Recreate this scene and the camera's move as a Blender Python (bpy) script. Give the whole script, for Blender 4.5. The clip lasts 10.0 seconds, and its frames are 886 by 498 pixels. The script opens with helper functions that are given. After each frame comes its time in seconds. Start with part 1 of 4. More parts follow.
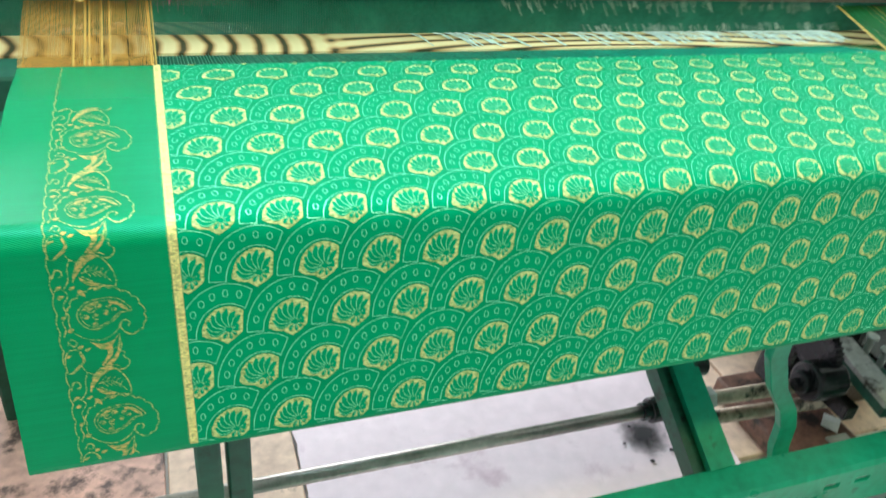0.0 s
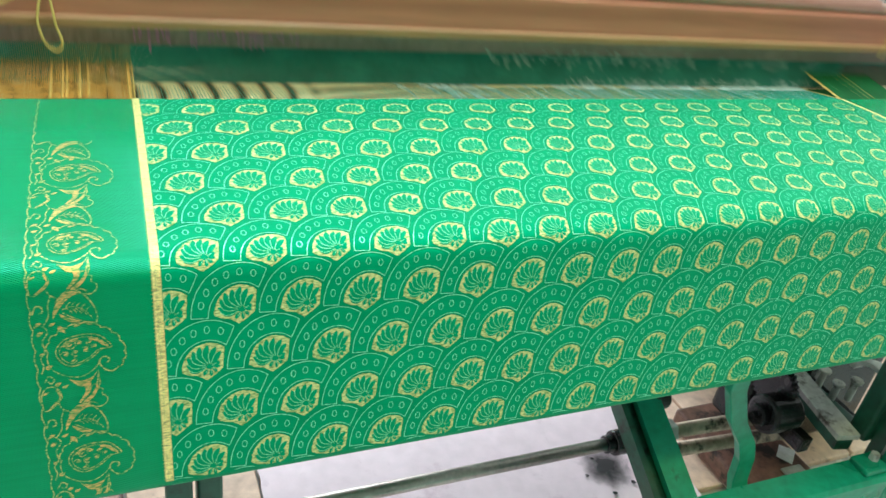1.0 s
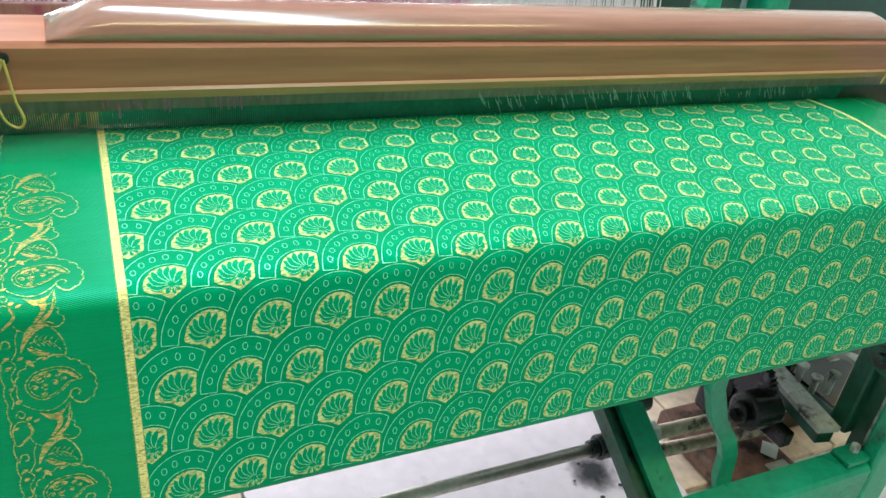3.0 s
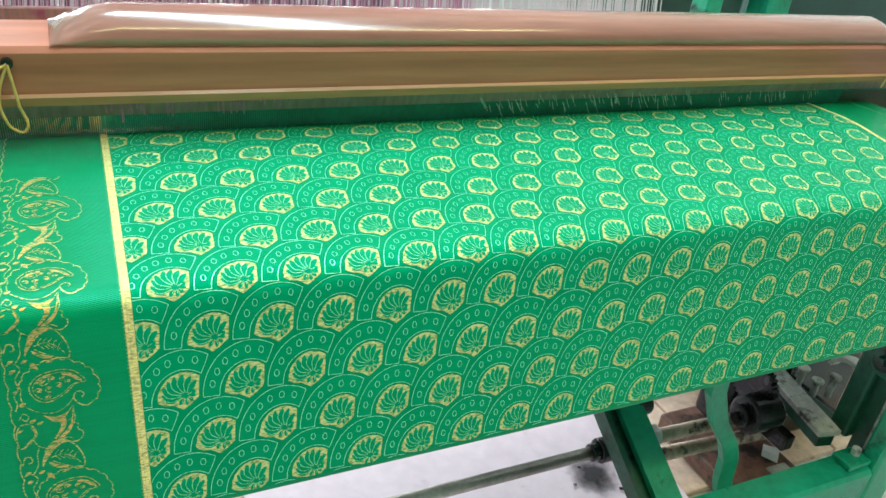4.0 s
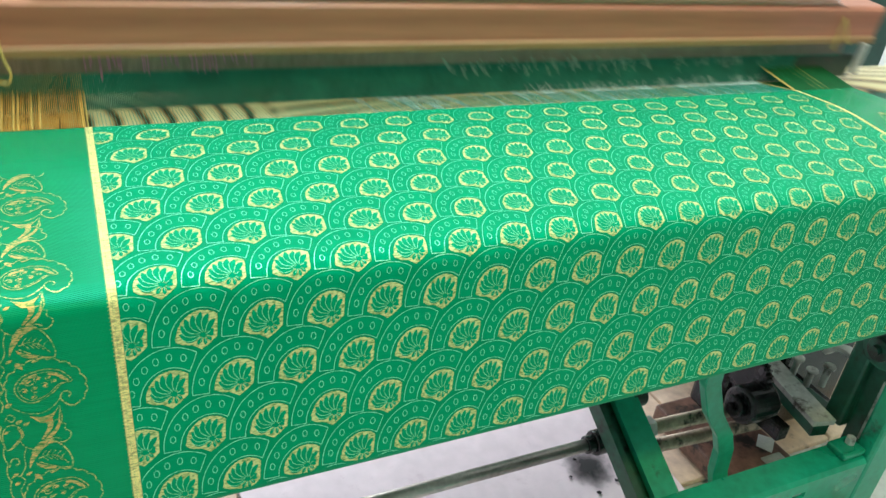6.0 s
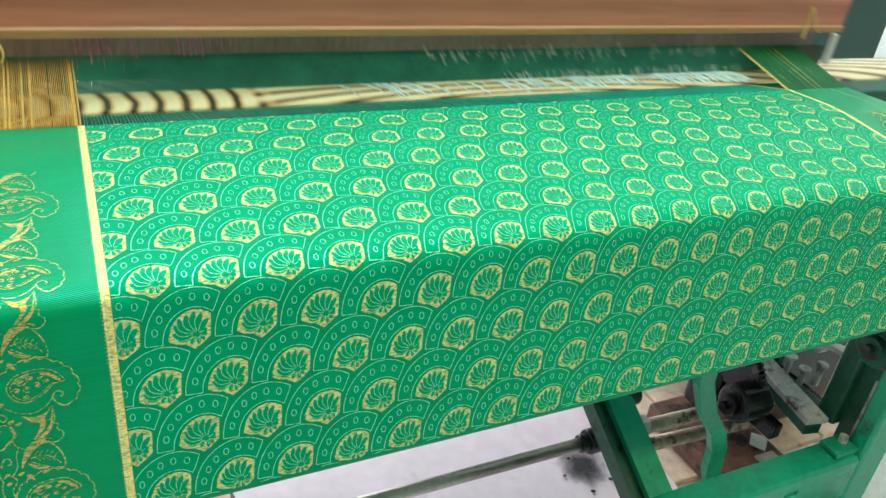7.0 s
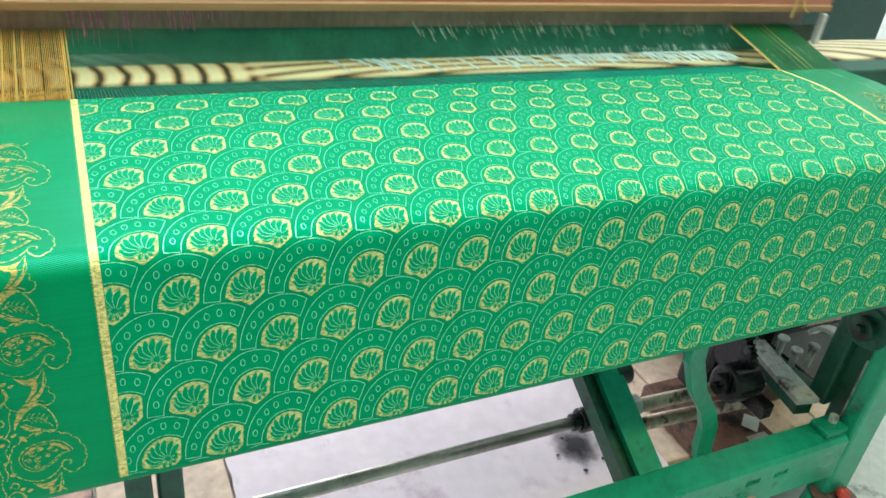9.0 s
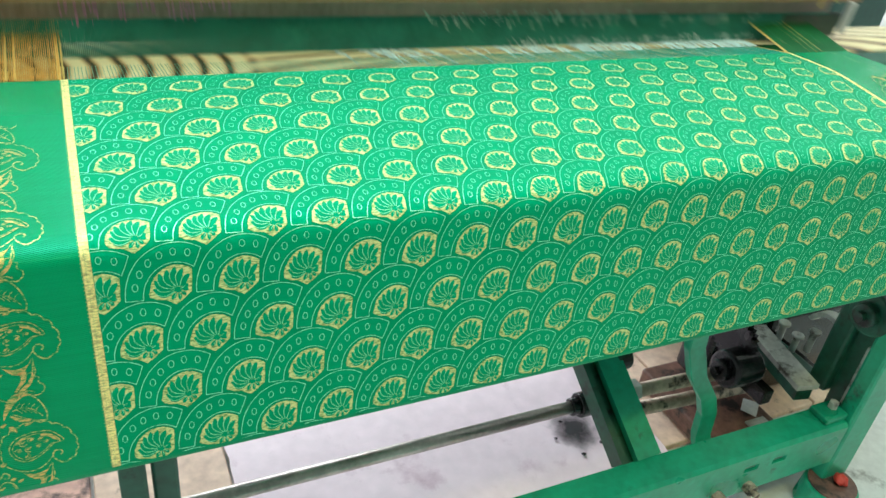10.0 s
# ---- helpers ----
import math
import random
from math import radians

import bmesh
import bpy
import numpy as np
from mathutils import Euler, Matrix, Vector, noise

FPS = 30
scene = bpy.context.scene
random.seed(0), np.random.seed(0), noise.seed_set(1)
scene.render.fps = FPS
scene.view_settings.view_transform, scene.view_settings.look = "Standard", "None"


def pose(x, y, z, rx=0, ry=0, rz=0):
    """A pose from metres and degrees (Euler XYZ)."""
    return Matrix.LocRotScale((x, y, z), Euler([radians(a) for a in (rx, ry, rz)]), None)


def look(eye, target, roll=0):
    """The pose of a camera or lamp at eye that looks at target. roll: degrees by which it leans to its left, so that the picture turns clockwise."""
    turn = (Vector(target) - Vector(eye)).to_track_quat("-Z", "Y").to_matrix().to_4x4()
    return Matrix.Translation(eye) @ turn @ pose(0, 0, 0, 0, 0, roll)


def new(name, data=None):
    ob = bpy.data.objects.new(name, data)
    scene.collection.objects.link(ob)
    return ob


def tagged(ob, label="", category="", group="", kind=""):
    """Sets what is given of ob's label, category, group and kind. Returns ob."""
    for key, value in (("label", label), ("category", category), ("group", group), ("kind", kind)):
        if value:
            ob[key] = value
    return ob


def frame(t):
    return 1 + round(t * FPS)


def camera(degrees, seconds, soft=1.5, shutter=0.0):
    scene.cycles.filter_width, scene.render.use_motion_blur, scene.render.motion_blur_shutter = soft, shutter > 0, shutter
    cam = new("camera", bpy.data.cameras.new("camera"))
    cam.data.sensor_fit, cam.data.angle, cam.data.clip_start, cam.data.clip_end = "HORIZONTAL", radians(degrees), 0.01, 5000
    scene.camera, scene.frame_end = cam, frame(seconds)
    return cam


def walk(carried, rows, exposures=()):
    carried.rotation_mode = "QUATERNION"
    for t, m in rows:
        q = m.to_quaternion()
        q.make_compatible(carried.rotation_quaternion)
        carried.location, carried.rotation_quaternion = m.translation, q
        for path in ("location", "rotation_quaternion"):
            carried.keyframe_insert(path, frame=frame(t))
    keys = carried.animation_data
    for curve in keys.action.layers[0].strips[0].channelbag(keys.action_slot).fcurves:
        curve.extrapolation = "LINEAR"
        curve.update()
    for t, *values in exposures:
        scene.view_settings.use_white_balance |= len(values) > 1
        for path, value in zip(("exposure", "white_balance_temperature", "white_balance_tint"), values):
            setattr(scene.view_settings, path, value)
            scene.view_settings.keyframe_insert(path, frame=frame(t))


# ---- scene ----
# ---- camera ----
cam = camera(60.0, 10.0, soft=1.5, shutter=0.5)
PATH = [
    (0.0, pose(0.0040, -0.4994, 1.0213, 57.13, -5.67, -18.82)),
    (0.5, pose(-0.0249, -0.5020, 1.0313, 59.73, -8.48, -19.22)),
    (1.0, pose(-0.0181, -0.4969, 1.0320, 59.51, -7.94, -21.31)),
    (1.5, pose(-0.0136, -0.5028, 1.0278, 59.55, -7.16, -22.83)),
    (2.0, pose(-0.0046, -0.5076, 1.0321, 59.93, -6.73, -23.72)),
    (2.5, pose(-0.0056, -0.5052, 1.0372, 60.47, -6.95, -24.02)),
    (3.0, pose(-0.0072, -0.5042, 1.0395, 60.57, -6.27, -23.61)),
    (4.5, pose(-0.0097, -0.5063, 1.0410, 60.89, -6.26, -23.60)),
    (5.0, pose(-0.0060, -0.5061, 1.0432, 60.78, -5.99, -23.54)),
    (5.5, pose(-0.0039, -0.5024, 1.0386, 60.53, -5.88, -23.89)),
    (7.0, pose(-0.0036, -0.5003, 1.0376, 60.35, -6.16, -24.63)),
    (7.5, pose(0.0009, -0.5044, 1.0400, 60.90, -5.75, -24.66)),
    (8.0, pose(0.0036, -0.5070, 1.0398, 60.13, -5.89, -24.71)),
    (8.5, pose(0.0043, -0.5182, 1.0356, 60.22, -5.85, -24.16)),
    (9.0, pose(0.0031, -0.5211, 1.0294, 59.59, -6.21, -24.39)),
    (9.5, pose(0.0049, -0.5120, 1.0285, 58.36, -6.92, -24.04)),
    (10.0, pose(0.0109, -0.5060, 1.0305, 57.85, -6.56, -24.19)),
]
# the clip's camera opens up a little at both ends
walk(cam, PATH, exposures=[(0.0, 0.32), (1.0, 0.28), (2.5, 0.19), (5.5, 0.16), (7.5, 0.18), (8.5, 0.19), (9.5, 0.24), (10.0, 0.24)])

# ---- world and light: a bright weaving shed, daylight from behind the loom and added, unseen tube lights under the ceiling ----
world = bpy.data.worlds.new("world")
scene.world = world
world.use_nodes = True
sky = world.node_tree.nodes.new("ShaderNodeTexSky")
sky.sky_type, sky.sun_disc, sky.sun_elevation, sky.sun_rotation = "NISHITA", False, radians(50), radians(20)
bg = world.node_tree.nodes["Background"]
world.node_tree.links.new(sky.outputs[0], bg.inputs["Color"])
bg.inputs["Strength"].default_value = 0.12


def area_lamp(name, eye, target, sx, sy, power, color=(1, 1, 1)):
    data = bpy.data.lights.new(name, "AREA")
    data.shape, data.size, data.size_y, data.energy, data.color = "RECTANGLE", sx, sy, power, color
    ob = new(name, data)
    ob.matrix_world = look(eye, target)
    return ob


LAMPS = [
    area_lamp("window_daylight", (0.6, 3.75, 1.75), (0.4, 0.0, 0.6), 3.4, 1.5, 170, (0.90, 0.96, 1.0)),
    # Unseen overhead tube, bluish to cool the cloth's top
    area_lamp("unseen_tube_glow", (0.26, 0.12, 2.66), (0.22, 0.1, 0.7), 2.4, 0.30, 54, (0.62, 0.90, 1.0)),
    # Unseen fill from the front, yellow to brighten and warm the cloth's front face
    area_lamp("unseen_tube_glow", (0.60, -1.1, 2.66), (0.60, 0.0, 0.5), 2.4, 0.16, 15.5, (1.0, 0.98, 0.40)),
]

# ---- measures ----
RIDGE = 0.72            # height of the breast beam's edge above the floor
P = 0.05                # size of one scale of the pattern
PX = 0.0506             # pattern repeat across the cloth
Q = 0.04609             # row spacing along the warp
S0 = 0.2200             # rows' offset at the edge
A1, A2, RR = radians(7.0), radians(79.5), 0.023
WIDTH = 0.945           # patterned field between the gold edges
BORDER = 0.122          # plain border with its paisley band, each side
S_FELL, S_BOTTOM = -0.2690, 0.1905
S_BEND, A0 = -0.185, radians(-2.0)   # behind this line the cloth lies almost level


def on_cloth(x, s, lift=0.0):
    """A point of the cloth: x across, s along the warp from the edge (towards the viewer)."""
    soft = 0.03
    if s < S_BEND + soft:
        # eased bend from the slope A1 to A0
        near = on_cloth(x, S_BEND + soft)
        run, steps = S_BEND + soft - s, 8
        y, z, a = near.y, near.z, A1
        for k in range(steps):
            e = min(1.0, run * (k + 0.5) / steps / (2 * soft))
            a = A1 + (A0 - A1) * e
            y, z = y + math.cos(a) * run / steps, z + math.sin(a) * run / steps
        return Vector((x, y - math.sin(a) * lift, z + math.cos(a) * lift))
    u = s + RR * math.tan((A2 - A1) / 2)
    if u <= 0:
        a, y, z = A1, -math.cos(A1) * u, -math.sin(A1) * u
    else:
        squeeze = 2 * RR * math.tan((A2 - A1) / 2)
        a = A1 + (A2 - A1) * min(1.0, u / squeeze)
        y, z = -RR * (math.sin(a) - math.sin(A1)), -RR * (math.cos(A1) - math.cos(a))
        rest = max(0.0, u - squeeze)
        y, z = y - math.cos(a) * rest, z - math.sin(a) * rest
    y += math.cos(A1) * RR * math.tan((A2 - A1) / 2)
    z += math.sin(A1) * RR * math.tan((A2 - A1) / 2)
    return Vector((x, y - math.sin(a) * lift, RIDGE + z + math.cos(a) * lift))


FELL_Y, FELL_Z = on_cloth(0, S_FELL).y, on_cloth(0, S_FELL).z

# ---- materials ----
def nodes_of(name):
    m = bpy.data.materials.new(name)
    m.use_nodes = True
    return m, m.node_tree, m.node_tree.nodes["Principled BSDF"]


def worn(name, color, dark=0.7, light=1.2, rough=0.5, metal=0.0, scale=8.0, fine=90.0, bump=0.15, stretch=(1, 1, 1), dirt=None, dirt_at=0.62, coat=0.0):
    """A surface with broad stains, fine grain and relief; dirt: a second colour that lies in patches."""
    m, nt, b = nodes_of(name)
    tc, mp = nt.nodes.new("ShaderNodeTexCoord"), nt.nodes.new("ShaderNodeMapping")
    mp.inputs["Scale"].default_value = stretch
    nt.links.new(tc.outputs["Object"], mp.inputs["Vector"])
    big, small = nt.nodes.new("ShaderNodeTexNoise"), nt.nodes.new("ShaderNodeTexNoise")
    big.inputs["Scale"].default_value, big.inputs["Detail"].default_value = scale, 4
    small.inputs["Scale"].default_value, small.inputs["Detail"].default_value = fine, 5
    for n in (big, small):
        nt.links.new(mp.outputs[0], n.inputs["Vector"])
    mix = nt.nodes.new("ShaderNodeMath")
    mix.operation = "MULTIPLY_ADD"
    nt.links.new(big.outputs["Fac"], mix.inputs[0])
    mix.inputs[1].default_value = 0.6
    half = nt.nodes.new("ShaderNodeMath")
    half.operation = "MULTIPLY"
    half.inputs[1].default_value = 0.4
    nt.links.new(small.outputs["Fac"], half.inputs[0])
    nt.links.new(half.outputs[0], mix.inputs[2])
    ramp = nt.nodes.new("ShaderNodeValToRGB")
    ramp.color_ramp.elements[0].position, ramp.color_ramp.elements[1].position = 0.32, 0.68
    ramp.color_ramp.elements[0].color = (*[c * dark for c in color], 1)
    ramp.color_ramp.elements[1].color = (*[min(1, c * light) for c in color], 1)
    nt.links.new(mix.outputs[0], ramp.inputs[0])
    last = ramp.outputs[0]
    if dirt:
        patch = nt.nodes.new("ShaderNodeTexNoise")
        patch.inputs["Scale"].default_value, patch.inputs["Detail"].default_value, patch.inputs["Roughness"].default_value = scale * 1.7, 7, 0.65
        nt.links.new(tc.outputs["Object"], patch.inputs["Vector"])
        edge = nt.nodes.new("ShaderNodeValToRGB")
        edge.color_ramp.elements[0].position, edge.color_ramp.elements[1].position = dirt_at - 0.05, dirt_at + 0.05
        nt.links.new(patch.outputs["Fac"], edge.inputs[0])
        over = nt.nodes.new("ShaderNodeMix")
        over.data_type = "RGBA"
        nt.links.new(edge.outputs[0], over.inputs["Factor"])
        nt.links.new(last, over.inputs["A"])
        over.inputs["B"].default_value = (*dirt, 1)
        last = over.outputs["Result"]
    nt.links.new(last, b.inputs["Base Color"])
    rr = nt.nodes.new("ShaderNodeMapRange")
    rr.inputs["To Min"].default_value, rr.inputs["To Max"].default_value = max(0.03, rough - 0.12), min(1, rough + 0.12)
    nt.links.new(big.outputs["Fac"], rr.inputs["Value"])
    nt.links.new(rr.outputs[0], b.inputs["Roughness"])
    b.inputs["Metallic"].default_value = metal
    b.inputs["Coat Weight"].default_value = coat
    b.inputs["Coat Roughness"].default_value = 0.12
    if bump:
        bp = nt.nodes.new("ShaderNodeBump")
        bp.inputs["Strength"].default_value, bp.inputs["Distance"].default_value = bump, 0.002
        nt.links.new(small.outputs["Fac"], bp.inputs["Height"])
        nt.links.new(bp.outputs[0], b.inputs["Normal"])
    return m


def silk(name, color, gloss=0.40, scale=1500.0, lustre=0.28, tint=(0.0, 1.0, 0.6, 1), relief=0.35, twill=False):
    """Satin weave: fine diagonal twill relief under a broad lustre."""
    m, nt, b = nodes_of(name)
    tc = nt.nodes.new("ShaderNodeTexCoord")
    mp = nt.nodes.new("ShaderNodeMapping")
    mp.inputs["Rotation"].default_value = (radians(20), radians(35), radians(40))
    if twill:
        mp.inputs["Rotation"].default_value = (0, 0, radians(62))
    nt.links.new(tc.outputs["UV" if twill else "Object"], mp.inputs["Vector"])
    wave = nt.nodes.new("ShaderNodeTexWave")
    wave.inputs["Scale"].default_value, wave.inputs["Distortion"].default_value = scale / 6.28, 0.6
    nt.links.new(mp.outputs[0], wave.inputs["Vector"])
    big = nt.nodes.new("ShaderNodeTexNoise")
    big.inputs["Scale"].default_value, big.inputs["Detail"].default_value = 14, 5
    nt.links.new(tc.outputs["Object"], big.inputs["Vector"])
    line = nt.nodes.new("ShaderNodeTexNoise")
    line.inputs["Scale"].default_value, line.inputs["Detail"].default_value = 30, 3
    ms = nt.nodes.new("ShaderNodeMapping")
    ms.inputs["Scale"].default_value = (0.3, 14, 14)
    nt.links.new(tc.outputs["Object"], ms.inputs["Vector"])
    nt.links.new(ms.outputs[0], line.inputs["Vector"])
    add = nt.nodes.new("ShaderNodeMath")
    nt.links.new(big.outputs["Fac"], add.inputs[0])
    nt.links.new(line.outputs["Fac"], add.inputs[1])
    ramp = nt.nodes.new("ShaderNodeValToRGB")
    ramp.color_ramp.elements[0].position, ramp.color_ramp.elements[1].position = 0.75, 1.0
    ramp.color_ramp.elements[0].color = (*[c * 0.94 for c in color], 1)
    ramp.color_ramp.elements[1].color = (*[min(1, c * 1.04) for c in color], 1)
    half = nt.nodes.new("ShaderNodeMath")
    half.operation = "MULTIPLY"
    half.inputs[1].default_value = 0.9
    nt.links.new(add.outputs[0], half.inputs[0])
    nt.links.new(half.outputs[0], ramp.inputs[0])
    nt.links.new(ramp.outputs[0], b.inputs["Base Color"])
    b.inputs["Roughness"].default_value = gloss
    b.inputs["Specular IOR Level"].default_value = lustre
    b.inputs["Specular Tint"].default_value = tint
    bp = nt.nodes.new("ShaderNodeBump")
    bp.inputs["Strength"].default_value, bp.inputs["Distance"].default_value = relief, 0.0003
    nt.links.new(wave.outputs["Fac"], bp.inputs["Height"])
    nt.links.new(bp.outputs[0], b.inputs["Normal"])
    return m


def zari(name, color, rough=0.45, metal=0.35, weave=2200.0, under=None, share=0.45):
    """Metallic thread: colour broken by the picks that cross it."""
    m, nt, b = nodes_of(name)
    tc = nt.nodes.new("ShaderNodeTexCoord")
    n1 = nt.nodes.new("ShaderNodeTexNoise")
    n1.inputs["Scale"].default_value, n1.inputs["Detail"].default_value = weave, 2
    mp = nt.nodes.new("ShaderNodeMapping")
    mp.inputs["Scale"].default_value = (0.25, 1, 1)
    nt.links.new(tc.outputs["Object"], mp.inputs["Vector"])
    nt.links.new(mp.outputs[0], n1.inputs["Vector"])
    ramp = nt.nodes.new("ShaderNodeValToRGB")
    ramp.color_ramp.elements[0].position, ramp.color_ramp.elements[1].position = share - 0.10, share + 0.08
    ramp.color_ramp.elements[0].color = (*(under or [c * 0.6 for c in color]), 1)
    ramp.color_ramp.elements[1].color = (*[min(1, c * 1.15) for c in color], 1)
    nt.links.new(n1.outputs["Fac"], ramp.inputs[0])
    nt.links.new(ramp.outputs[0], b.inputs["Base Color"])
    b.inputs["Roughness"].default_value, b.inputs["Metallic"].default_value = rough, metal
    b.inputs["Specular IOR Level"].default_value = 0.2
    bp = nt.nodes.new("ShaderNodeBump")
    bp.inputs["Strength"].default_value, bp.inputs["Distance"].default_value = 0.4, 0.0004
    nt.links.new(n1.outputs["Fac"], bp.inputs["Height"])
    nt.links.new(bp.outputs[0], b.inputs["Normal"])
    return m


def timber(name, light, dark, rings=22.0, rough=0.35, coat=0.0, stretch=(0.12, 1, 1), distort=3.0, sharp=(0.35, 0.75)):
    """Sawn wood: long figure from a warped ring pattern, with pores."""
    m, nt, b = nodes_of(name)
    tc, mp = nt.nodes.new("ShaderNodeTexCoord"), nt.nodes.new("ShaderNodeMapping")
    mp.inputs["Scale"].default_value = stretch
    nt.links.new(tc.outputs["Object"], mp.inputs["Vector"])
    wave = nt.nodes.new("ShaderNodeTexWave")
    wave.wave_type, wave.rings_direction = "RINGS", "X"
    wave.inputs["Scale"].default_value, wave.inputs["Distortion"].default_value = rings, distort
    wave.inputs["Detail"].default_value, wave.inputs["Detail Scale"].default_value = 3, 1.2
    nt.links.new(mp.outputs[0], wave.inputs["Vector"])
    pores = nt.nodes.new("ShaderNodeTexNoise")
    pores.inputs["Scale"].default_value, pores.inputs["Detail"].default_value = 160, 4
    nt.links.new(mp.outputs[0], pores.inputs["Vector"])
    ramp = nt.nodes.new("ShaderNodeValToRGB")
    ramp.color_ramp.elements[0].position, ramp.color_ramp.elements[1].position = sharp
    ramp.color_ramp.elements[0].color = (*dark, 1)
    ramp.color_ramp.elements[1].color = (*light, 1)
    nt.links.new(wave.outputs["Fac"], ramp.inputs[0])
    mul = nt.nodes.new("ShaderNodeMix")
    mul.data_type, mul.blend_type = "RGBA", "MULTIPLY"
    mul.inputs["Factor"].default_value = 0.45
    nt.links.new(ramp.outputs[0], mul.inputs["A"])
    nt.links.new(pores.outputs["Fac"], mul.inputs["B"])
    nt.links.new(mul.outputs["Result"], b.inputs["Base Color"])
    b.inputs["Roughness"].default_value = rough
    b.inputs["Coat Weight"].default_value, b.inputs["Coat Roughness"].default_value = coat, 0.15
    bp = nt.nodes.new("ShaderNodeBump")
    bp.inputs["Strength"].default_value, bp.inputs["Distance"].default_value = 0.12, 0.001
    nt.links.new(pores.outputs["Fac"], bp.inputs["Height"])
    nt.links.new(bp.outputs[0], b.inputs["Normal"])
    return m


M_SILK = silk("green_silk", (0.0, 0.300, 0.126), 0.5, 2400.0, 0.25, twill=True)
M_FIGURE = silk("bright_green_satin", (0.0, 0.325, 0.142), 0.48, 1900.0, 0.25)
M_SATIN = silk("green_satin_border", (0.0, 0.280, 0.104), 0.22, 1200.0, 0.6, (0.1, 1.0, 0.7, 1), 0.5, True)
M_LINE = zari("pale_thread", (0.30, 0.88, 0.60), 0.5, 0.75, 1300.0, (0.06, 0.56, 0.32), 0.44)
M_GOLD = zari("gold_thread", (0.62, 0.65, 0.28), 0.55, 0.1, 1000.0, (0.18, 0.34, 0.10), 0.46)
M_RAY = zari("pale_gold_thread", (0.30, 0.82, 0.50), 0.5, 0.3, 1300.0, (0.10, 0.46, 0.16), 0.45)
M_EDGE = zari("gold_edge_thread", (0.86, 0.76, 0.30), 0.5, 0.25, 900.0)
M_COPPER = zari("copper_thread", (0.62, 0.54, 0.20), 0.38, 0.5, 1000.0, (0.04, 0.34, 0.11), 0.53)
M_COPPER_FILL = zari("copper_filling", (0.72, 0.47, 0.17), 0.38, 0.5, 900.0, (0.10, 0.34, 0.10), 0.49)
# One green paint in two copies: bright for lit faces, darkened for shaded ones
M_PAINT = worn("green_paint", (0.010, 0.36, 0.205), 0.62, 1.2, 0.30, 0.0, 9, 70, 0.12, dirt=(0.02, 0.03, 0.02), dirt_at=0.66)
M_PAINT_SHADED = worn("shaded_green_paint", (0.010, 0.10, 0.06), 0.5, 1.3, 0.4, 0.0, 9, 80, 0.15, dirt=(0.01, 0.012, 0.01), dirt_at=0.6)
M_STEEL = worn("oiled_steel", (0.58, 0.53, 0.49), 0.6, 1.25, 0.40, 0.9, 14, 120, 0.05, dirt=(0.10, 0.09, 0.08), dirt_at=0.66)
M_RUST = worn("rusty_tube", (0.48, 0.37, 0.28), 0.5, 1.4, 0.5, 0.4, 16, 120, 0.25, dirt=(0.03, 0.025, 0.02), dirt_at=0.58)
M_BLACK = worn("greasy_black_iron", (0.020, 0.019, 0.021), 0.5, 1.5, 0.22, 0.3, 20, 150, 0.25)
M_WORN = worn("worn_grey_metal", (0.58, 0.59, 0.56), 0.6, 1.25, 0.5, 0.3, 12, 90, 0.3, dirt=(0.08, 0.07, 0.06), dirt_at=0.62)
M_WHITE = worn("white_cotton", (0.72, 0.73, 0.72), 0.8, 1.1, 0.8, 0.0, 30, 200, 0.4)
M_RED = worn("red_plastic", (0.6, 0.05, 0.03), 0.8, 1.1, 0.4, 0.0, 20, 100, 0.1)
M_CAP = timber("varnished_cap_wood", (0.68, 0.235, 0.145), (0.54, 0.17, 0.10), 9.0, 0.42, 0.18, (0.06, 1, 1), 2.0, (0.1, 0.9))
M_RAIL = timber("polished_rail_wood", (0.58, 0.26, 0.19), (0.44, 0.18, 0.13), 9.0, 0.22, 1.0, (0.06, 1, 1), 2.0, (0.1, 0.9))
M_CAP_EDGE = timber("bare_wood_edge", (0.70, 0.38, 0.19), (0.50, 0.25, 0.11), 12.0, 0.5, 0.1, (0.06, 1, 1), 2.0, (0.2, 0.8))
M_RACE, nt_race, b_race = nodes_of("race_board_wood")


def grain_rings(centre, squeeze, scale, distort):
    """Growth rings cut at a slant round a point of the board."""
    mp, wave = nt_race.nodes.new("ShaderNodeMapping"), nt_race.nodes.new("ShaderNodeTexWave")
    mp.inputs["Scale"].default_value = squeeze
    mp.inputs["Location"].default_value = [-c * k for c, k in zip(centre, squeeze)]
    wave.wave_type, wave.rings_direction = "RINGS", "Z"
    wave.inputs["Scale"].default_value, wave.inputs["Distortion"].default_value = scale, distort
    wave.inputs["Detail"].default_value, wave.inputs["Detail Scale"].default_value = 2, 0.8
    nt_race.links.new(tc_race.outputs["Object"], mp.inputs["Vector"])
    nt_race.links.new(mp.outputs[0], wave.inputs["Vector"])
    return wave.outputs["Fac"]


tc_race = nt_race.nodes.new("ShaderNodeTexCoord")
# steep rings on the first stretch, long flowing ones past a knot
near_rings = grain_rings((-0.30, -0.020, 0), (1, 2.6, 0), 11.5, 1.6)
far_rings = grain_rings((0.56, -0.050, 0), (0.15, 1.3, 0), 20.0, 1.6)
axis_race, step_race, mix_race = (nt_race.nodes.new(k) for k in ("ShaderNodeSeparateXYZ", "ShaderNodeMapRange", "ShaderNodeMix"))
nt_race.links.new(tc_race.outputs["Object"], axis_race.inputs[0])
nt_race.links.new(axis_race.outputs["X"], step_race.inputs["Value"])
step_race.inputs["From Min"].default_value, step_race.inputs["From Max"].default_value = 0.17, 0.21
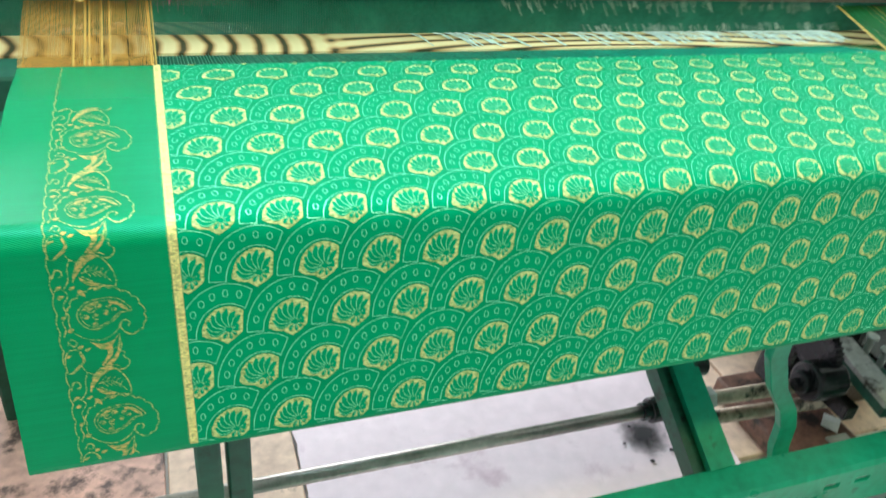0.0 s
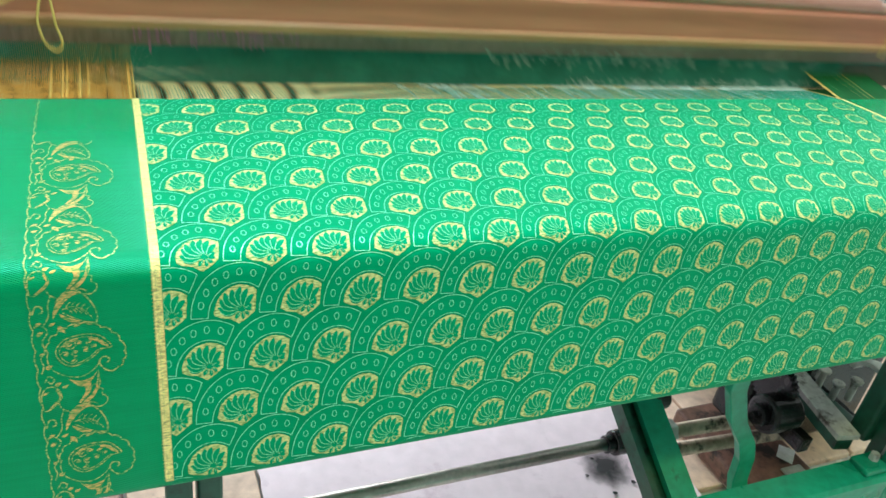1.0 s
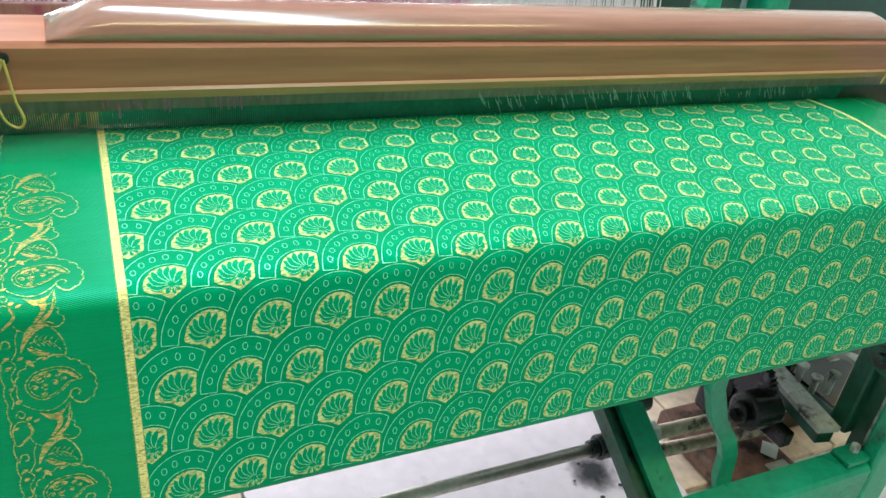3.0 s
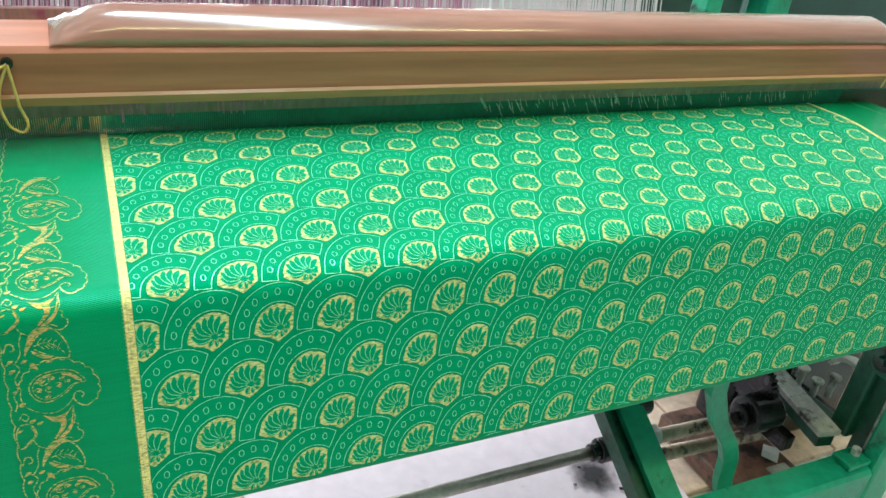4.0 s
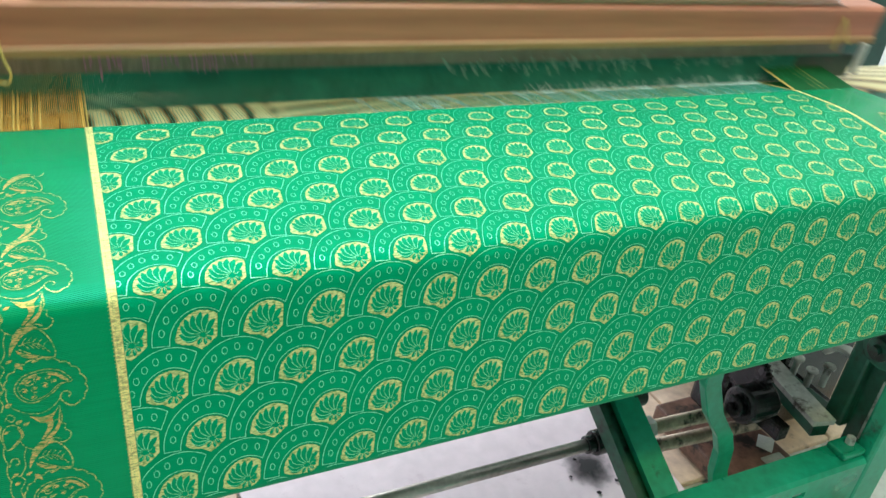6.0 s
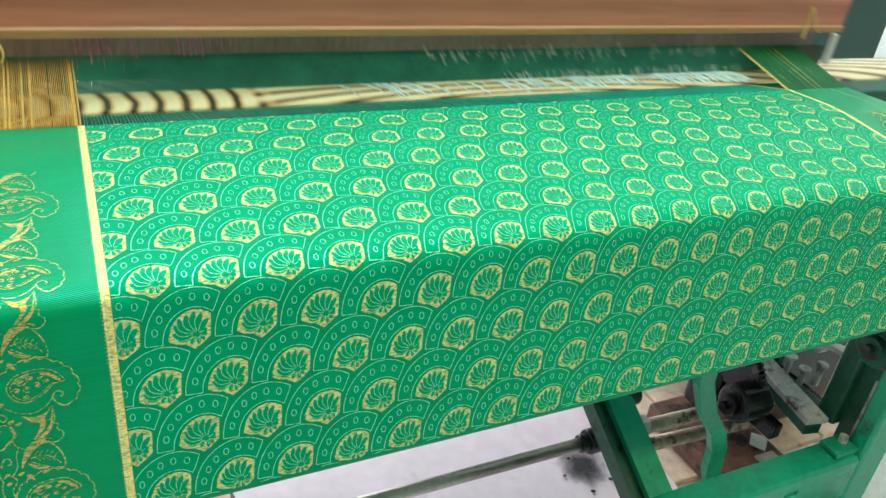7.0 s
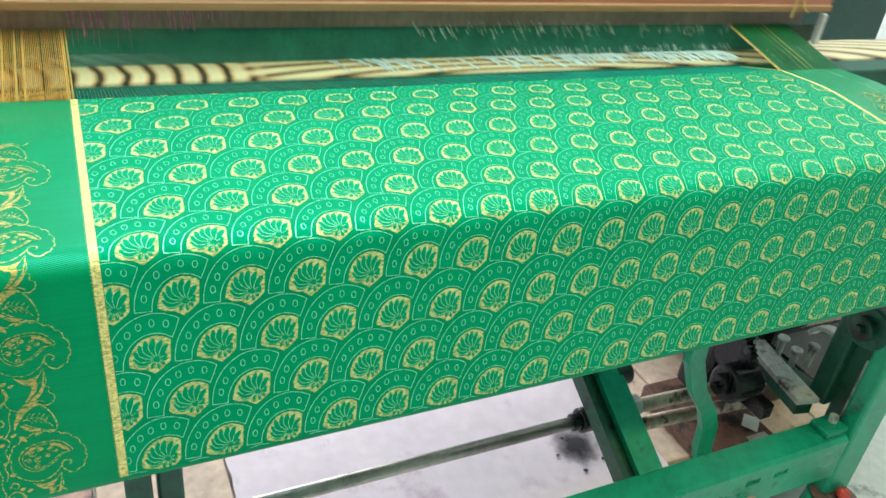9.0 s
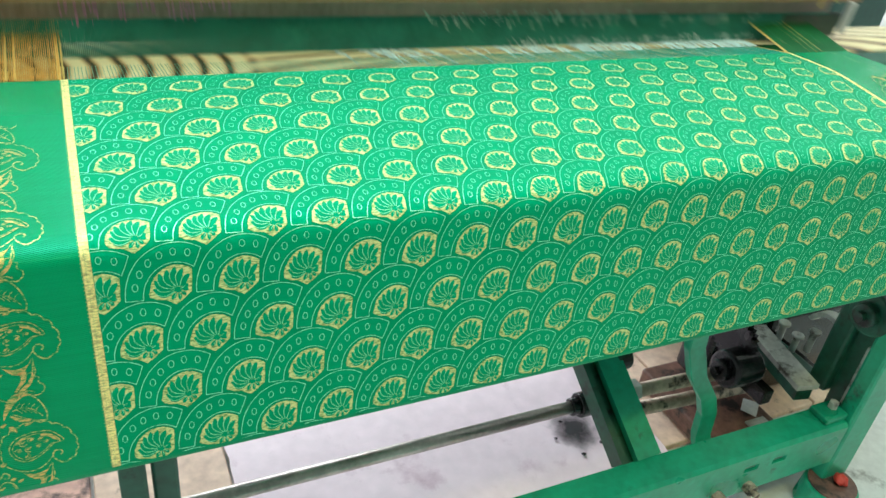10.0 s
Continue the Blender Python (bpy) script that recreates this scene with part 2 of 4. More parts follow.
nt_race.links.new(step_race.outputs[0], mix_race.inputs["Factor"])
nt_race.links.new(near_rings, mix_race.inputs["A"])
nt_race.links.new(far_rings, mix_race.inputs["B"])
ramp_race = nt_race.nodes.new("ShaderNodeValToRGB")
ramp_race.color_ramp.elements[0].position, ramp_race.color_ramp.elements[1].position = 0.03, 0.75
ramp_race.color_ramp.elements[0].color, ramp_race.color_ramp.elements[1].color = (0.05, 0.045, 0.02, 1), (0.78, 0.66, 0.36, 1)
for at_, tone in ((0.12, (0.34, 0.19, 0.08, 1)), (0.38, (0.66, 0.46, 0.22, 1))):
    ramp_race.color_ramp.elements.new(at_).color = tone
nt_race.links.new(mix_race.outputs["Result"], ramp_race.inputs[0])
nt_race.links.new(ramp_race.outputs[0], b_race.inputs["Base Color"])
b_race.inputs["Roughness"].default_value, b_race.inputs["Coat Weight"].default_value = 0.35, 0.3
M_REED_TOP = worn("reed_binding", (0.38, 0.26, 0.23), 0.6, 1.4, 0.45, 0.0, 5, 200, 0.3, (1, 0.2, 0.2), dirt=(0.22, 0.035, 0.085), dirt_at=0.66)
M_MAROON = worn("maroon_heald", (0.30, 0.14, 0.13), 0.6, 1.5, 0.5, 0.0, 5, 200, 0.2, (1, 0.2, 0.2), dirt=(0.26, 0.03, 0.10), dirt_at=0.64)
M_DENT = worn("reed_wire", (0.04, 0.27, 0.20), 0.7, 1.3, 0.4, 0.2, 30, 200, 0.0)
M_WARP = worn("green_warp", (0.012, 0.30, 0.185), 0.7, 1.3, 0.35, 0.0, 20, 300, 0.0)
M_SHADE_PANEL = worn("dull_green_panel", (0.05, 0.085, 0.06), 0.7, 1.3, 0.5, 0.0, 12, 120, 0.1, dirt=(0.10, 0.08, 0.07), dirt_at=0.6)
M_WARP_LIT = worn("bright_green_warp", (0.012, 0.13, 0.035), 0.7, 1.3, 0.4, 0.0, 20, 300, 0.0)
M_ORANGE = worn("orange_warp", (0.62, 0.33, 0.07), 0.75, 1.25, 0.45, 0.0, 40, 300, 0.0)
M_GOLDWARP = worn("gold_warp", (0.66, 0.44, 0.13), 0.8, 1.2, 0.4, 0.1, 40, 300, 0.0)
M_CORD = worn("gold_cord", (0.72, 0.50, 0.15), 0.7, 1.2, 0.5, 0.0, 60, 400, 0.3)
M_FLOOR = worn("terrazzo_floor", (0.68, 0.69, 0.67), 0.8, 1.15, 0.6, 0.0, 4, 60, 0.1, dirt=(0.16, 0.15, 0.14), dirt_at=0.64)
M_SLAB = worn("stained_pink_slab", (0.88, 0.60, 0.46), 0.65, 1.25, 0.65, 0.0, 7, 60, 0.2, dirt=(0.20, 0.10, 0.07), dirt_at=0.65)
M_SLAB_DARK = worn("oily_brown_slab", (0.66, 0.38, 0.30), 0.5, 1.3, 0.6, 0.0, 9, 60, 0.2, dirt=(0.10, 0.055, 0.045), dirt_at=0.58)
M_GREASE = worn("brown_grease", (0.17, 0.085, 0.065), 0.4, 1.6, 0.4, 0.0, 14, 90, 0.3, dirt=(0.03, 0.022, 0.02), dirt_at=0.56)
M_SHEET = worn("lavender_sheet", (0.88, 0.715, 0.785), 0.86, 1.08, 0.5, 0.0, 3, 40, 0.08, dirt=(0.60, 0.42, 0.50), dirt_at=0.60)
M_OIL = worn("black_oil", (0.02, 0.016, 0.02), 0.6, 1.5, 0.35, 0.0, 30, 150, 0.1)
M_WALL = worn("limewashed_wall", (0.74, 0.75, 0.73), 0.88, 1.06, 0.85, 0.0, 2, 30, 0.1)
# Unseen south wall, kept dark so less light bounces onto the cloth's front
M_WALL_DARK = worn("darkened_wall", (0.26, 0.25, 0.23), 0.8, 1.15, 0.9, 0.0, 2, 30, 0.2)
M_TEAL = worn("teal_paint", (0.025, 0.085, 0.07), 0.75, 1.2, 0.4, 0.0, 6, 60, 0.1)
# Highlights of shiny warp threads, painted as pale strips
M_GLINT = worn("painted_glint", (0.62, 0.82, 0.76), 0.7, 1.3, 0.3, 0.0, 40, 200, 0.0)
M_PINK = worn("pink_cord", (0.66, 0.28, 0.46), 0.7, 1.25, 0.7, 0.0, 25, 200, 0.0)
M_PALE = worn("pale_cord", (0.80, 0.70, 0.74), 0.85, 1.1, 0.7, 0.0, 25, 200, 0.0)
M_PLUM = worn("plum_cord", (0.28, 0.09, 0.20), 0.7, 1.25, 0.7, 0.0, 25, 200, 0.0)
m_tube, nt_tube, b_tube = nodes_of("lit_tube")
b_tube.inputs["Emission Color"].default_value, b_tube.inputs["Emission Strength"].default_value = (1, 1, 0.97, 1), 6


# oil that has soaked in, thinning out towards its rim
M_OIL_SOFT, nt_oil, b_oil = nodes_of("soaked_oil")
tc_oil, n_oil = nt_oil.nodes.new("ShaderNodeTexCoord"), nt_oil.nodes.new("ShaderNodeTexNoise")
n_oil.inputs["Scale"].default_value, n_oil.inputs["Detail"].default_value = 45, 6
len_oil = nt_oil.nodes.new("ShaderNodeVectorMath")
len_oil.operation = "LENGTH"
nt_oil.links.new(tc_oil.outputs["Object"], len_oil.inputs[0])
sum_oil = nt_oil.nodes.new("ShaderNodeMath")
sum_oil.operation = "MULTIPLY_ADD"
nt_oil.links.new(n_oil.outputs["Fac"], sum_oil.inputs[0])
sum_oil.inputs[1].default_value = 0.05
nt_oil.links.new(len_oil.outputs["Value"], sum_oil.inputs[2])
fade_oil = nt_oil.nodes.new("ShaderNodeMapRange")
fade_oil.inputs["From Min"].default_value, fade_oil.inputs["From Max"].default_value = 0.038, 0.078
fade_oil.inputs["To Min"].default_value, fade_oil.inputs["To Max"].default_value = 0.95, 0.0
nt_oil.links.new(sum_oil.outputs[0], fade_oil.inputs["Value"])
nt_oil.links.new(fade_oil.outputs[0], b_oil.inputs["Alpha"])
nt_oil.links.new(tc_oil.outputs["Object"], n_oil.inputs["Vector"])
b_oil.inputs["Base Color"].default_value, b_oil.inputs["Roughness"].default_value = (0.025, 0.02, 0.025, 1), 0.45


# ---- mesh helpers ----
def part(name, bm, material, parent=None, label="", smooth=False):
    """One mesh object from a bmesh, under a thing or a part."""
    me = bpy.data.meshes.new(name)
    bm.to_mesh(me)
    bm.free()
    return finish(name, me, material, parent, label, smooth)


def finish(name, me, material, parent=None, label="", smooth=False):
    if smooth:
        for f in me.polygons:
            f.use_smooth = True
    me.materials.append(material)
    ob = new(name, me)
    if parent:
        ob.parent = parent
    if label:
        ob["label"] = label
    return ob


def box(x0, x1, y0, y1, z0, z1, bevel=0.0, bm=None):
    bm = bm or bmesh.new()
    r = bmesh.ops.create_cube(bm, size=1.0)
    m = Matrix.Translation(((x0 + x1) / 2, (y0 + y1) / 2, (z0 + z1) / 2)) @ Matrix.Diagonal((x1 - x0, y1 - y0, z1 - z0, 1))
    bmesh.ops.transform(bm, matrix=m, verts=r["verts"])
    if bevel:
        bmesh.ops.bevel(bm, geom=list({e for v in r["verts"] for e in v.link_edges}), offset=bevel, segments=2, affect="EDGES", profile=0.5)
    return bm


def rod(a, b, r, seg=20, r2=None, bm=None, bevel=0.0):
    bm = bm or bmesh.new()
    a, b = Vector(a), Vector(b)
    d = b - a
    q = Vector((0, 0, 1)).rotation_difference(d.normalized()).to_matrix().to_4x4()
    made = bmesh.ops.create_cone(bm, cap_ends=True, segments=seg, radius1=r, radius2=r if r2 is None else r2, depth=d.length,
                                 matrix=Matrix.Translation((a + b) / 2) @ q)
    if bevel:
        es = list({e for v in made["verts"] for e in v.link_edges if len(e.link_faces) == 2 and any(len(f.verts) > 4 for f in e.link_faces)})
        bmesh.ops.bevel(bm, geom=es, offset=bevel, segments=2, affect="EDGES", profile=0.5)
    return bm


def sweep(points, profile, bm=None):
    """A bar along x-free points: profile is a closed (across, up) outline carried along the points."""
    bm = bm or bmesh.new()
    pts = [Vector(p) for p in points]
    rings = []
    for i, p in enumerate(pts):
        t = (pts[min(i + 1, len(pts) - 1)] - pts[max(i - 1, 0)]).normalized()
        side = Vector((1, 0, 0)) - t * t.x
        side.normalize()
        up = side.cross(t)
        rings.append([bm.verts.new(p + side * a + up * b) for a, b in profile])
    n = len(profile)
    for r0, r1 in zip(rings, rings[1:]):
        for i in range(n):
            bm.faces.new((r0[i], r0[(i + 1) % n], r1[(i + 1) % n], r1[i]))
    bm.faces.new(rings[0][::-1])
    bm.faces.new(rings[-1])
    bmesh.ops.recalc_face_normals(bm, faces=bm.faces)
    return bm


def flat(w, t):
    return [(-w / 2, -t / 2), (w / 2, -t / 2), (w / 2, t / 2), (-w / 2, t / 2)]


def extrude_outline(outline, x0, x1):
    """A prism along x from a (y, z) outline."""
    bm = bmesh.new()
    a = [bm.verts.new((x0, y, z)) for y, z in outline]
    b = [bm.verts.new((x1, y, z)) for y, z in outline]
    n = len(outline)
    for i in range(n):
        bm.faces.new((a[i], a[(i + 1) % n], b[(i + 1) % n], b[i]))
    bm.faces.new(a[::-1])
    bm.faces.new(b)
    bmesh.ops.recalc_face_normals(bm, faces=bm.faces)
    return bm


def cord(points, r, material, name, parent=None, label=""):
    cu = bpy.data.curves.new(name, "CURVE")
    cu.dimensions, cu.bevel_depth, cu.bevel_resolution = "3D", r, 2
    sp = cu.splines.new("BEZIER")
    sp.bezier_points.add(len(points) - 1)
    for bp, p in zip(sp.bezier_points, points):
        bp.co, bp.handle_left_type, bp.handle_right_type = p, "AUTO", "AUTO"
    me = bpy.data.meshes.new_from_object(bpy.data.objects.new(name, cu))
    return finish(name, me, material, parent, label, True)


# ---- room ----
tagged(part("floor", box(-3.5, 4.0, -3.5, 4.0, -0.2, 0.0), M_FLOOR), "grey speckled terrazzo floor with oily stains", "floor", kind="structure")
tagged(part("wall_south", box(-3.5, 4.0, -3.7, -3.5, 0.0, 3.0), M_WALL_DARK), "unseen shed wall, coloured dark to cut bounce light", "wall", kind="structure")
tagged(part("wall_west", box(-3.7, -3.5, -3.7, 4.2, 0.0, 3.0), M_WALL), "plain limewashed shed wall", "wall", kind="structure")
tagged(part("wall_east", box(4.0, 4.2, -3.7, 4.2, 0.0, 3.0), M_WALL), "plain limewashed shed wall", "wall", kind="structure")
tagged(part("ceiling", box(-3.7, 4.2, -3.7, 4.2, 3.0, 3.2), M_WALL), "plain limewashed shed ceiling", "ceiling", kind="structure")
bm = box(-3.5, 4.0, 4.0, 4.2, 0.0, 0.95)
box(-3.5, 4.0, 4.0, 4.2, 2.55, 3.0, bm=bm)
box(-3.5, -1.15, 4.0, 4.2, 0.95, 2.55, bm=bm)
box(2.35, 4.0, 4.0, 4.2, 0.95, 2.55, bm=bm)
tagged(part("wall_north", bm, M_WALL), "limewashed shed wall with a wide window opening", "wall", kind="structure")
# Unseen fixtures added where the two ceiling lamps hang
for y in (0.12, -1.1):
    tube = tagged(new("unseen_tube_light"), "unseen white ceiling tube light, lit, added above the loom", "lamp", "tube lights")
    tube.location = (0.26 if y > 0 else 0.60, y, 2.7)
    part("housing", box(-1.25, 1.25, -0.04, 0.04, 0.02, 0.3, 0.004), M_WALL, tube)
    part("tube", rod((-1.2, 0, 0.0), (1.2, 0, 0.0), 0.014), m_tube, tube, smooth=True)

# ---- under the loom: slab, sheet, oil ----
slab = tagged(new("floor_slab"), "stained pinkish stone slabs under the loom", "floor slab", kind="structure")
for i, (x0, x1) in enumerate(((-0.42, -0.055), (-0.05, 0.153), (0.158, 0.62), (0.625, 1.02), (1.025, 1.30), (1.305, 1.75))):
    part("slab", box(x0, x1, 0.20, 1.6, 0.0, 0.012 + 0.0015 * (i % 3), 0.003), M_SLAB if i else M_SLAB_DARK, slab)
bm = bmesh.new()
rows = []
for i in range(41):
    rows.append([])
    for j in range(57):
        x, y = 0.156 + 0.75 * i / 40, 0.05 + 1.2 * j / 56
        ex = 0.006 * noise.noise((x * 30, y * 30, 1)) if i in (0, 40) else 0
        ey = 0.006 * noise.noise((x * 30, y * 30, 5)) if j in (0, 56) else 0
        rows[-1].append(bm.verts.new((x + ex, y + ey, 0.0185 + 0.0012 * noise.noise((x * 9, y * 9, 2)))))
for r0, r1 in zip(rows, rows[1:]):
    for a, b, c, d in zip(r0, r1, r1[1:], r0[1:]):
        bm.faces.new((a, b, c, d))
rim = [v for v in bm.verts if v.is_boundary]
made = bmesh.ops.extrude_edge_only(bm, edges=[e for e in bm.edges if e.is_boundary])
for v in made["geom"]:
    if isinstance(v, bmesh.types.BMVert):
        v.co.z = 0.0155
sheet = tagged(part("plastic_sheet", bm, M_SHEET), "pale lavender plastic sheet spread on the floor under the loom", "sheet")


def blot(cx, cy, r, z, seed):
    bm = bmesh.new()
    vs = []
    for k in range(40):
        a = 2 * math.pi * k / 40
        rr = r * (1 + 0.45 * noise.noise((math.cos(a) * 1.6 + seed, math.sin(a) * 1.6, seed)) + 0.2 * noise.noise((math.cos(a) * 5, math.sin(a) * 5, seed)))
        vs.append(bm.verts.new((cx + rr * math.cos(a), cy + rr * 0.9 * math.sin(a), z)))
    bm.faces.new(vs)
    return bm


stain = tagged(part("oil_stain", blot(0, 0, 0.062, 0.0, 3.0), M_OIL_SOFT), "black oil stain soaked into the lavender sheet", "oil stain")
stain.location = (0.765, 0.288, 0.0212)
for k in range(8):
    a = k * 2.4
    r = 0.05 + 0.006 * k
    tagged(part("oil_drip", blot(0.79 + r * math.cos(a), 0.285 + r * math.sin(a) * 0.7, 0.002 + 0.003 * ((k * 7) % 5) / 5, 0.0212, k * 1.3), M_OIL),
           "small black oil drip on the lavender sheet", "oil stain", "oil drips")
for k in range(26):
    x, y = 1.19 + 0.5 * ((k * 37) % 26) / 26, -0.32 + 0.55 * ((k * 11) % 26) / 26
    tagged(part("floor_speck", blot(x, y, 0.004 + 0.011 * ((k * 5) % 7) / 7, 0.0035, k * 2.1), M_OIL),
           "dark dirt speck on the terrazzo floor", "dirt", "floor specks")

# ---- loom frame ----
loom = tagged(new("loom_frame"), "green painted power loom frame, oily and worn", "loom frame")
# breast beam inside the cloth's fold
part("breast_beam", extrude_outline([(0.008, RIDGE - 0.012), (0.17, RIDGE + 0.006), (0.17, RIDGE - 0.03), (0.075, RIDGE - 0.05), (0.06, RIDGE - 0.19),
                                     (-0.028, RIDGE - 0.195), (0.0, RIDGE - 0.03)], -0.115, 1.11), M_PAINT_SHADED, loom)
# front rail: an angle iron with slots in its web
RX0, RX1 = -0.30, 1.098
ZT = RIDGE - 0.527
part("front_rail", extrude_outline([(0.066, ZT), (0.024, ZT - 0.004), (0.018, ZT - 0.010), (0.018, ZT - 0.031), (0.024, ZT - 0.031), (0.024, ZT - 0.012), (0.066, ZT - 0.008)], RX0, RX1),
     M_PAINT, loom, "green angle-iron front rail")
bm = bmesh.new()
SLOTS = (0.40, 0.64, 0.878, 0.938)
edges = [RX0] + [v for sx in SLOTS for v in (sx, sx + 0.030)] + [RX1]
for a, b in zip(edges[::2], edges[1::2]):
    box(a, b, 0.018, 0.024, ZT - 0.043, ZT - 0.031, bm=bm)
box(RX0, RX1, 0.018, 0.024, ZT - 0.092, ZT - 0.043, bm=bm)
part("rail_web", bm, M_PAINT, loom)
for bx in (0.835, 0.90):
    bm = rod((bx, 0.018, ZT - 0.078), (bx, 0.003, ZT - 0.078), 0.011, 6)
    rod((bx, 0.004, ZT - 0.078), (bx, -0.006, ZT - 0.078), 0.006, 12, bm=bm)
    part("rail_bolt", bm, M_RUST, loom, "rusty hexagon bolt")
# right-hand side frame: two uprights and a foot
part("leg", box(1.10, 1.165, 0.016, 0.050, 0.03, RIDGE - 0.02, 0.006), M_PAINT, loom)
part("leg", box(1.10, 1.135, 0.085, 0.122, 0.30 - 0.1, RIDGE - 0.02, 0.006), M_PAINT_SHADED, loom)
part("leg_web", box(1.118, 1.128, 0.050, 0.085, 0.03, RIDGE - 0.36, 0.0), M_PAINT_SHADED, loom)
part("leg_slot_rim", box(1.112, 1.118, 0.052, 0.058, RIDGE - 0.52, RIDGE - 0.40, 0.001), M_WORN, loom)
part("side_frame", box(1.10, 1.13, 0.122, 0.62, RIDGE - 0.16, RIDGE - 0.05, 0.006), M_PAINT_SHADED, loom)
part("side_frame", box(1.10, 1.13, 0.122, 0.62, RIDGE - 0.56, RIDGE - 0.51, 0.006), M_PAINT_SHADED, loom)
part("rear_leg", box(1.09, 1.15, 0.58, 0.64, 0.0, RIDGE + 0.02, 0.006), M_PAINT, loom)
bm = rod((1.095, 0.072, RIDGE - 0.340), (1.135, 0.072, RIDGE - 0.340), 0.038, 28, bevel=0.004)
rod((1.080, 0.072, RIDGE - 0.340), (1.097, 0.072, RIDGE - 0.340), 0.020, 24, bm=bm, bevel=0.003)
rod((1.070, 0.072, RIDGE - 0.340), (1.082, 0.072, RIDGE - 0.340), 0.009, 6, bm=bm)
part("hub", bm, M_PAINT_SHADED, loom, smooth=False)
part("foot", rod((1.115, 0.005, 0.0), (1.115, 0.005, 0.052), 0.050, 32, 0.046, bevel=0.004), M_PAINT, loom, smooth=False)
part("foot_cap", rod((1.115, 0.005, 0.053), (1.115, 0.005, 0.057), 0.041, 32), M_GREASE, loom, "brown greasy top of the foot")
part("rail_bracket", box(1.050, 1.10, 0.028, 0.066, ZT - 0.002, ZT + 0.010, 0.003), M_PAINT, loom)
part("bracket_bolt", rod((1.084, 0.050, ZT + 0.008), (1.084, 0.050, ZT + 0.022), 0.008, 6), M_WORN, loom, "bright worn bolt head")
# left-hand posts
part("post", box(-0.003, 0.021, 0.025, 0.050, 0.0, RIDGE - 0.185, 0.003), M_PAINT_SHADED, loom)
part("post", box(0.026, 0.050, 0.040, 0.066, 0.0, RIDGE - 0.185, 0.003), M_PAINT_SHADED, loom)
part("side_frame", box(-0.30, -0.262, 0.03, 0.64, RIDGE - 0.20, RIDGE - 0.06, 0.006), M_PAINT_SHADED, loom)
part("leg", box(-0.30, -0.255, 0.016, 0.066, 0.0, RIDGE - 0.05, 0.006), M_PAINT_SHADED, loom)
part("rear_leg", box(-0.30, -0.255, 0.58, 0.64, 0.0, RIDGE + 0.02, 0.006), M_PAINT_SHADED, loom)
part("side_bar", box(-0.262, -0.19, 0.30, 0.33, RIDGE - 0.085, RIDGE - 0.06, 0.003), M_WORN, loom, "bare grey metal bar")
part("side_bar", box(-0.262, -0.19, 0.26, 0.275, RIDGE - 0.105, RIDGE - 0.092, 0.002), M_CAP_EDGE, loom, "yellowed wooden batten")
part("cross_shaft", rod((-0.30, 0.45, RIDGE - 0.17), (1.13, 0.45, RIDGE - 0.17), 0.016), M_BLACK, loom, smooth=True)

# take-up gear under the cloth: shaft, arms and wheels
gear = tagged(new("take_up_gear"), "oily take-up shaft with green arms below the cloth", "loom gear")
SY, SZ = 0.213, RIDGE - 0.549
part("shaft", rod((-0.28, SY, SZ), (0.705, SY, SZ), 0.0105, 28), M_STEEL, gear, "shiny steel shaft", True)
bm = rod((0.686, SY, SZ), (0.722, SY, SZ), 0.021, 28, bevel=0.003)
rod((0.672, SY, SZ), (0.687, SY, SZ), 0.015, 24, bm=bm, bevel=0.002)
part("collar", bm, M_BLACK, gear, "greasy black collar")
arm = [(0.713 - 0.008 * e, 0.066 + 0.184 * e, RIDGE - 0.528 + 0.120 * e) for e in (0.0, 0.25, 0.5, 0.75, 1.0)]
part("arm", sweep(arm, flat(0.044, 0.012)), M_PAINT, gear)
part("arm_web", sweep([(x - 0.026, y + 0.008, z - 0.014) for x, y, z in arm], flat(0.046, 0.010)), M_PAINT_SHADED, gear)
part("arm_flange", sweep([(x - 0.046, y + 0.006, z - 0.006) for x, y, z in arm], flat(0.010, 0.030)), M_PAINT_SHADED, gear)
part("arm_boss", rod((0.722, 0.205, RIDGE - 0.452), (0.752, 0.205, RIDGE - 0.452), 0.020, 20, bevel=0.003), M_PAINT_SHADED, gear)
strap = [(0.772, 0.105, RIDGE - 0.30), (0.776, 0.103, RIDGE - 0.36), (0.800, 0.100, RIDGE - 0.42), (0.836, 0.098, RIDGE - 0.470), (0.849, 0.096, RIDGE - 0.505), (0.846, 0.090, RIDGE - 0.545), (0.845, 0.074, RIDGE - 0.578)]
bm = bmesh.new()
rings = []
for (x, y, z) in strap:
    rings.append([bm.verts.new(v) for v in ((x - 0.016, y - 0.004, z), (x + 0.016, y - 0.004, z), (x + 0.016, y + 0.012, z + 0.003), (x - 0.016, y + 0.012, z + 0.003))])
for r0, r1 in zip(rings, rings[1:]):
    for i in range(4):
        bm.faces.new((r0[i], r0[(i + 1) % 4], r1[(i + 1) % 4], r1[i]))
bm.faces.new(rings[0])
bm.faces.new(rings[-1][::-1])
bmesh.ops.recalc_face_normals(bm, faces=bm.faces)
bmesh.ops.bevel(bm, geom=[e for e in bm.edges], offset=0.0015, segments=1, affect="EDGES")
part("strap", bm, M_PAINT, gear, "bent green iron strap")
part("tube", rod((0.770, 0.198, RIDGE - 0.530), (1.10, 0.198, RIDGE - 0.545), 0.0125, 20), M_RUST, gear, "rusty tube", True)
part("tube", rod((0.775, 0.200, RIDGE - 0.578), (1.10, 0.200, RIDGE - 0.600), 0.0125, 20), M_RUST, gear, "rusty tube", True)
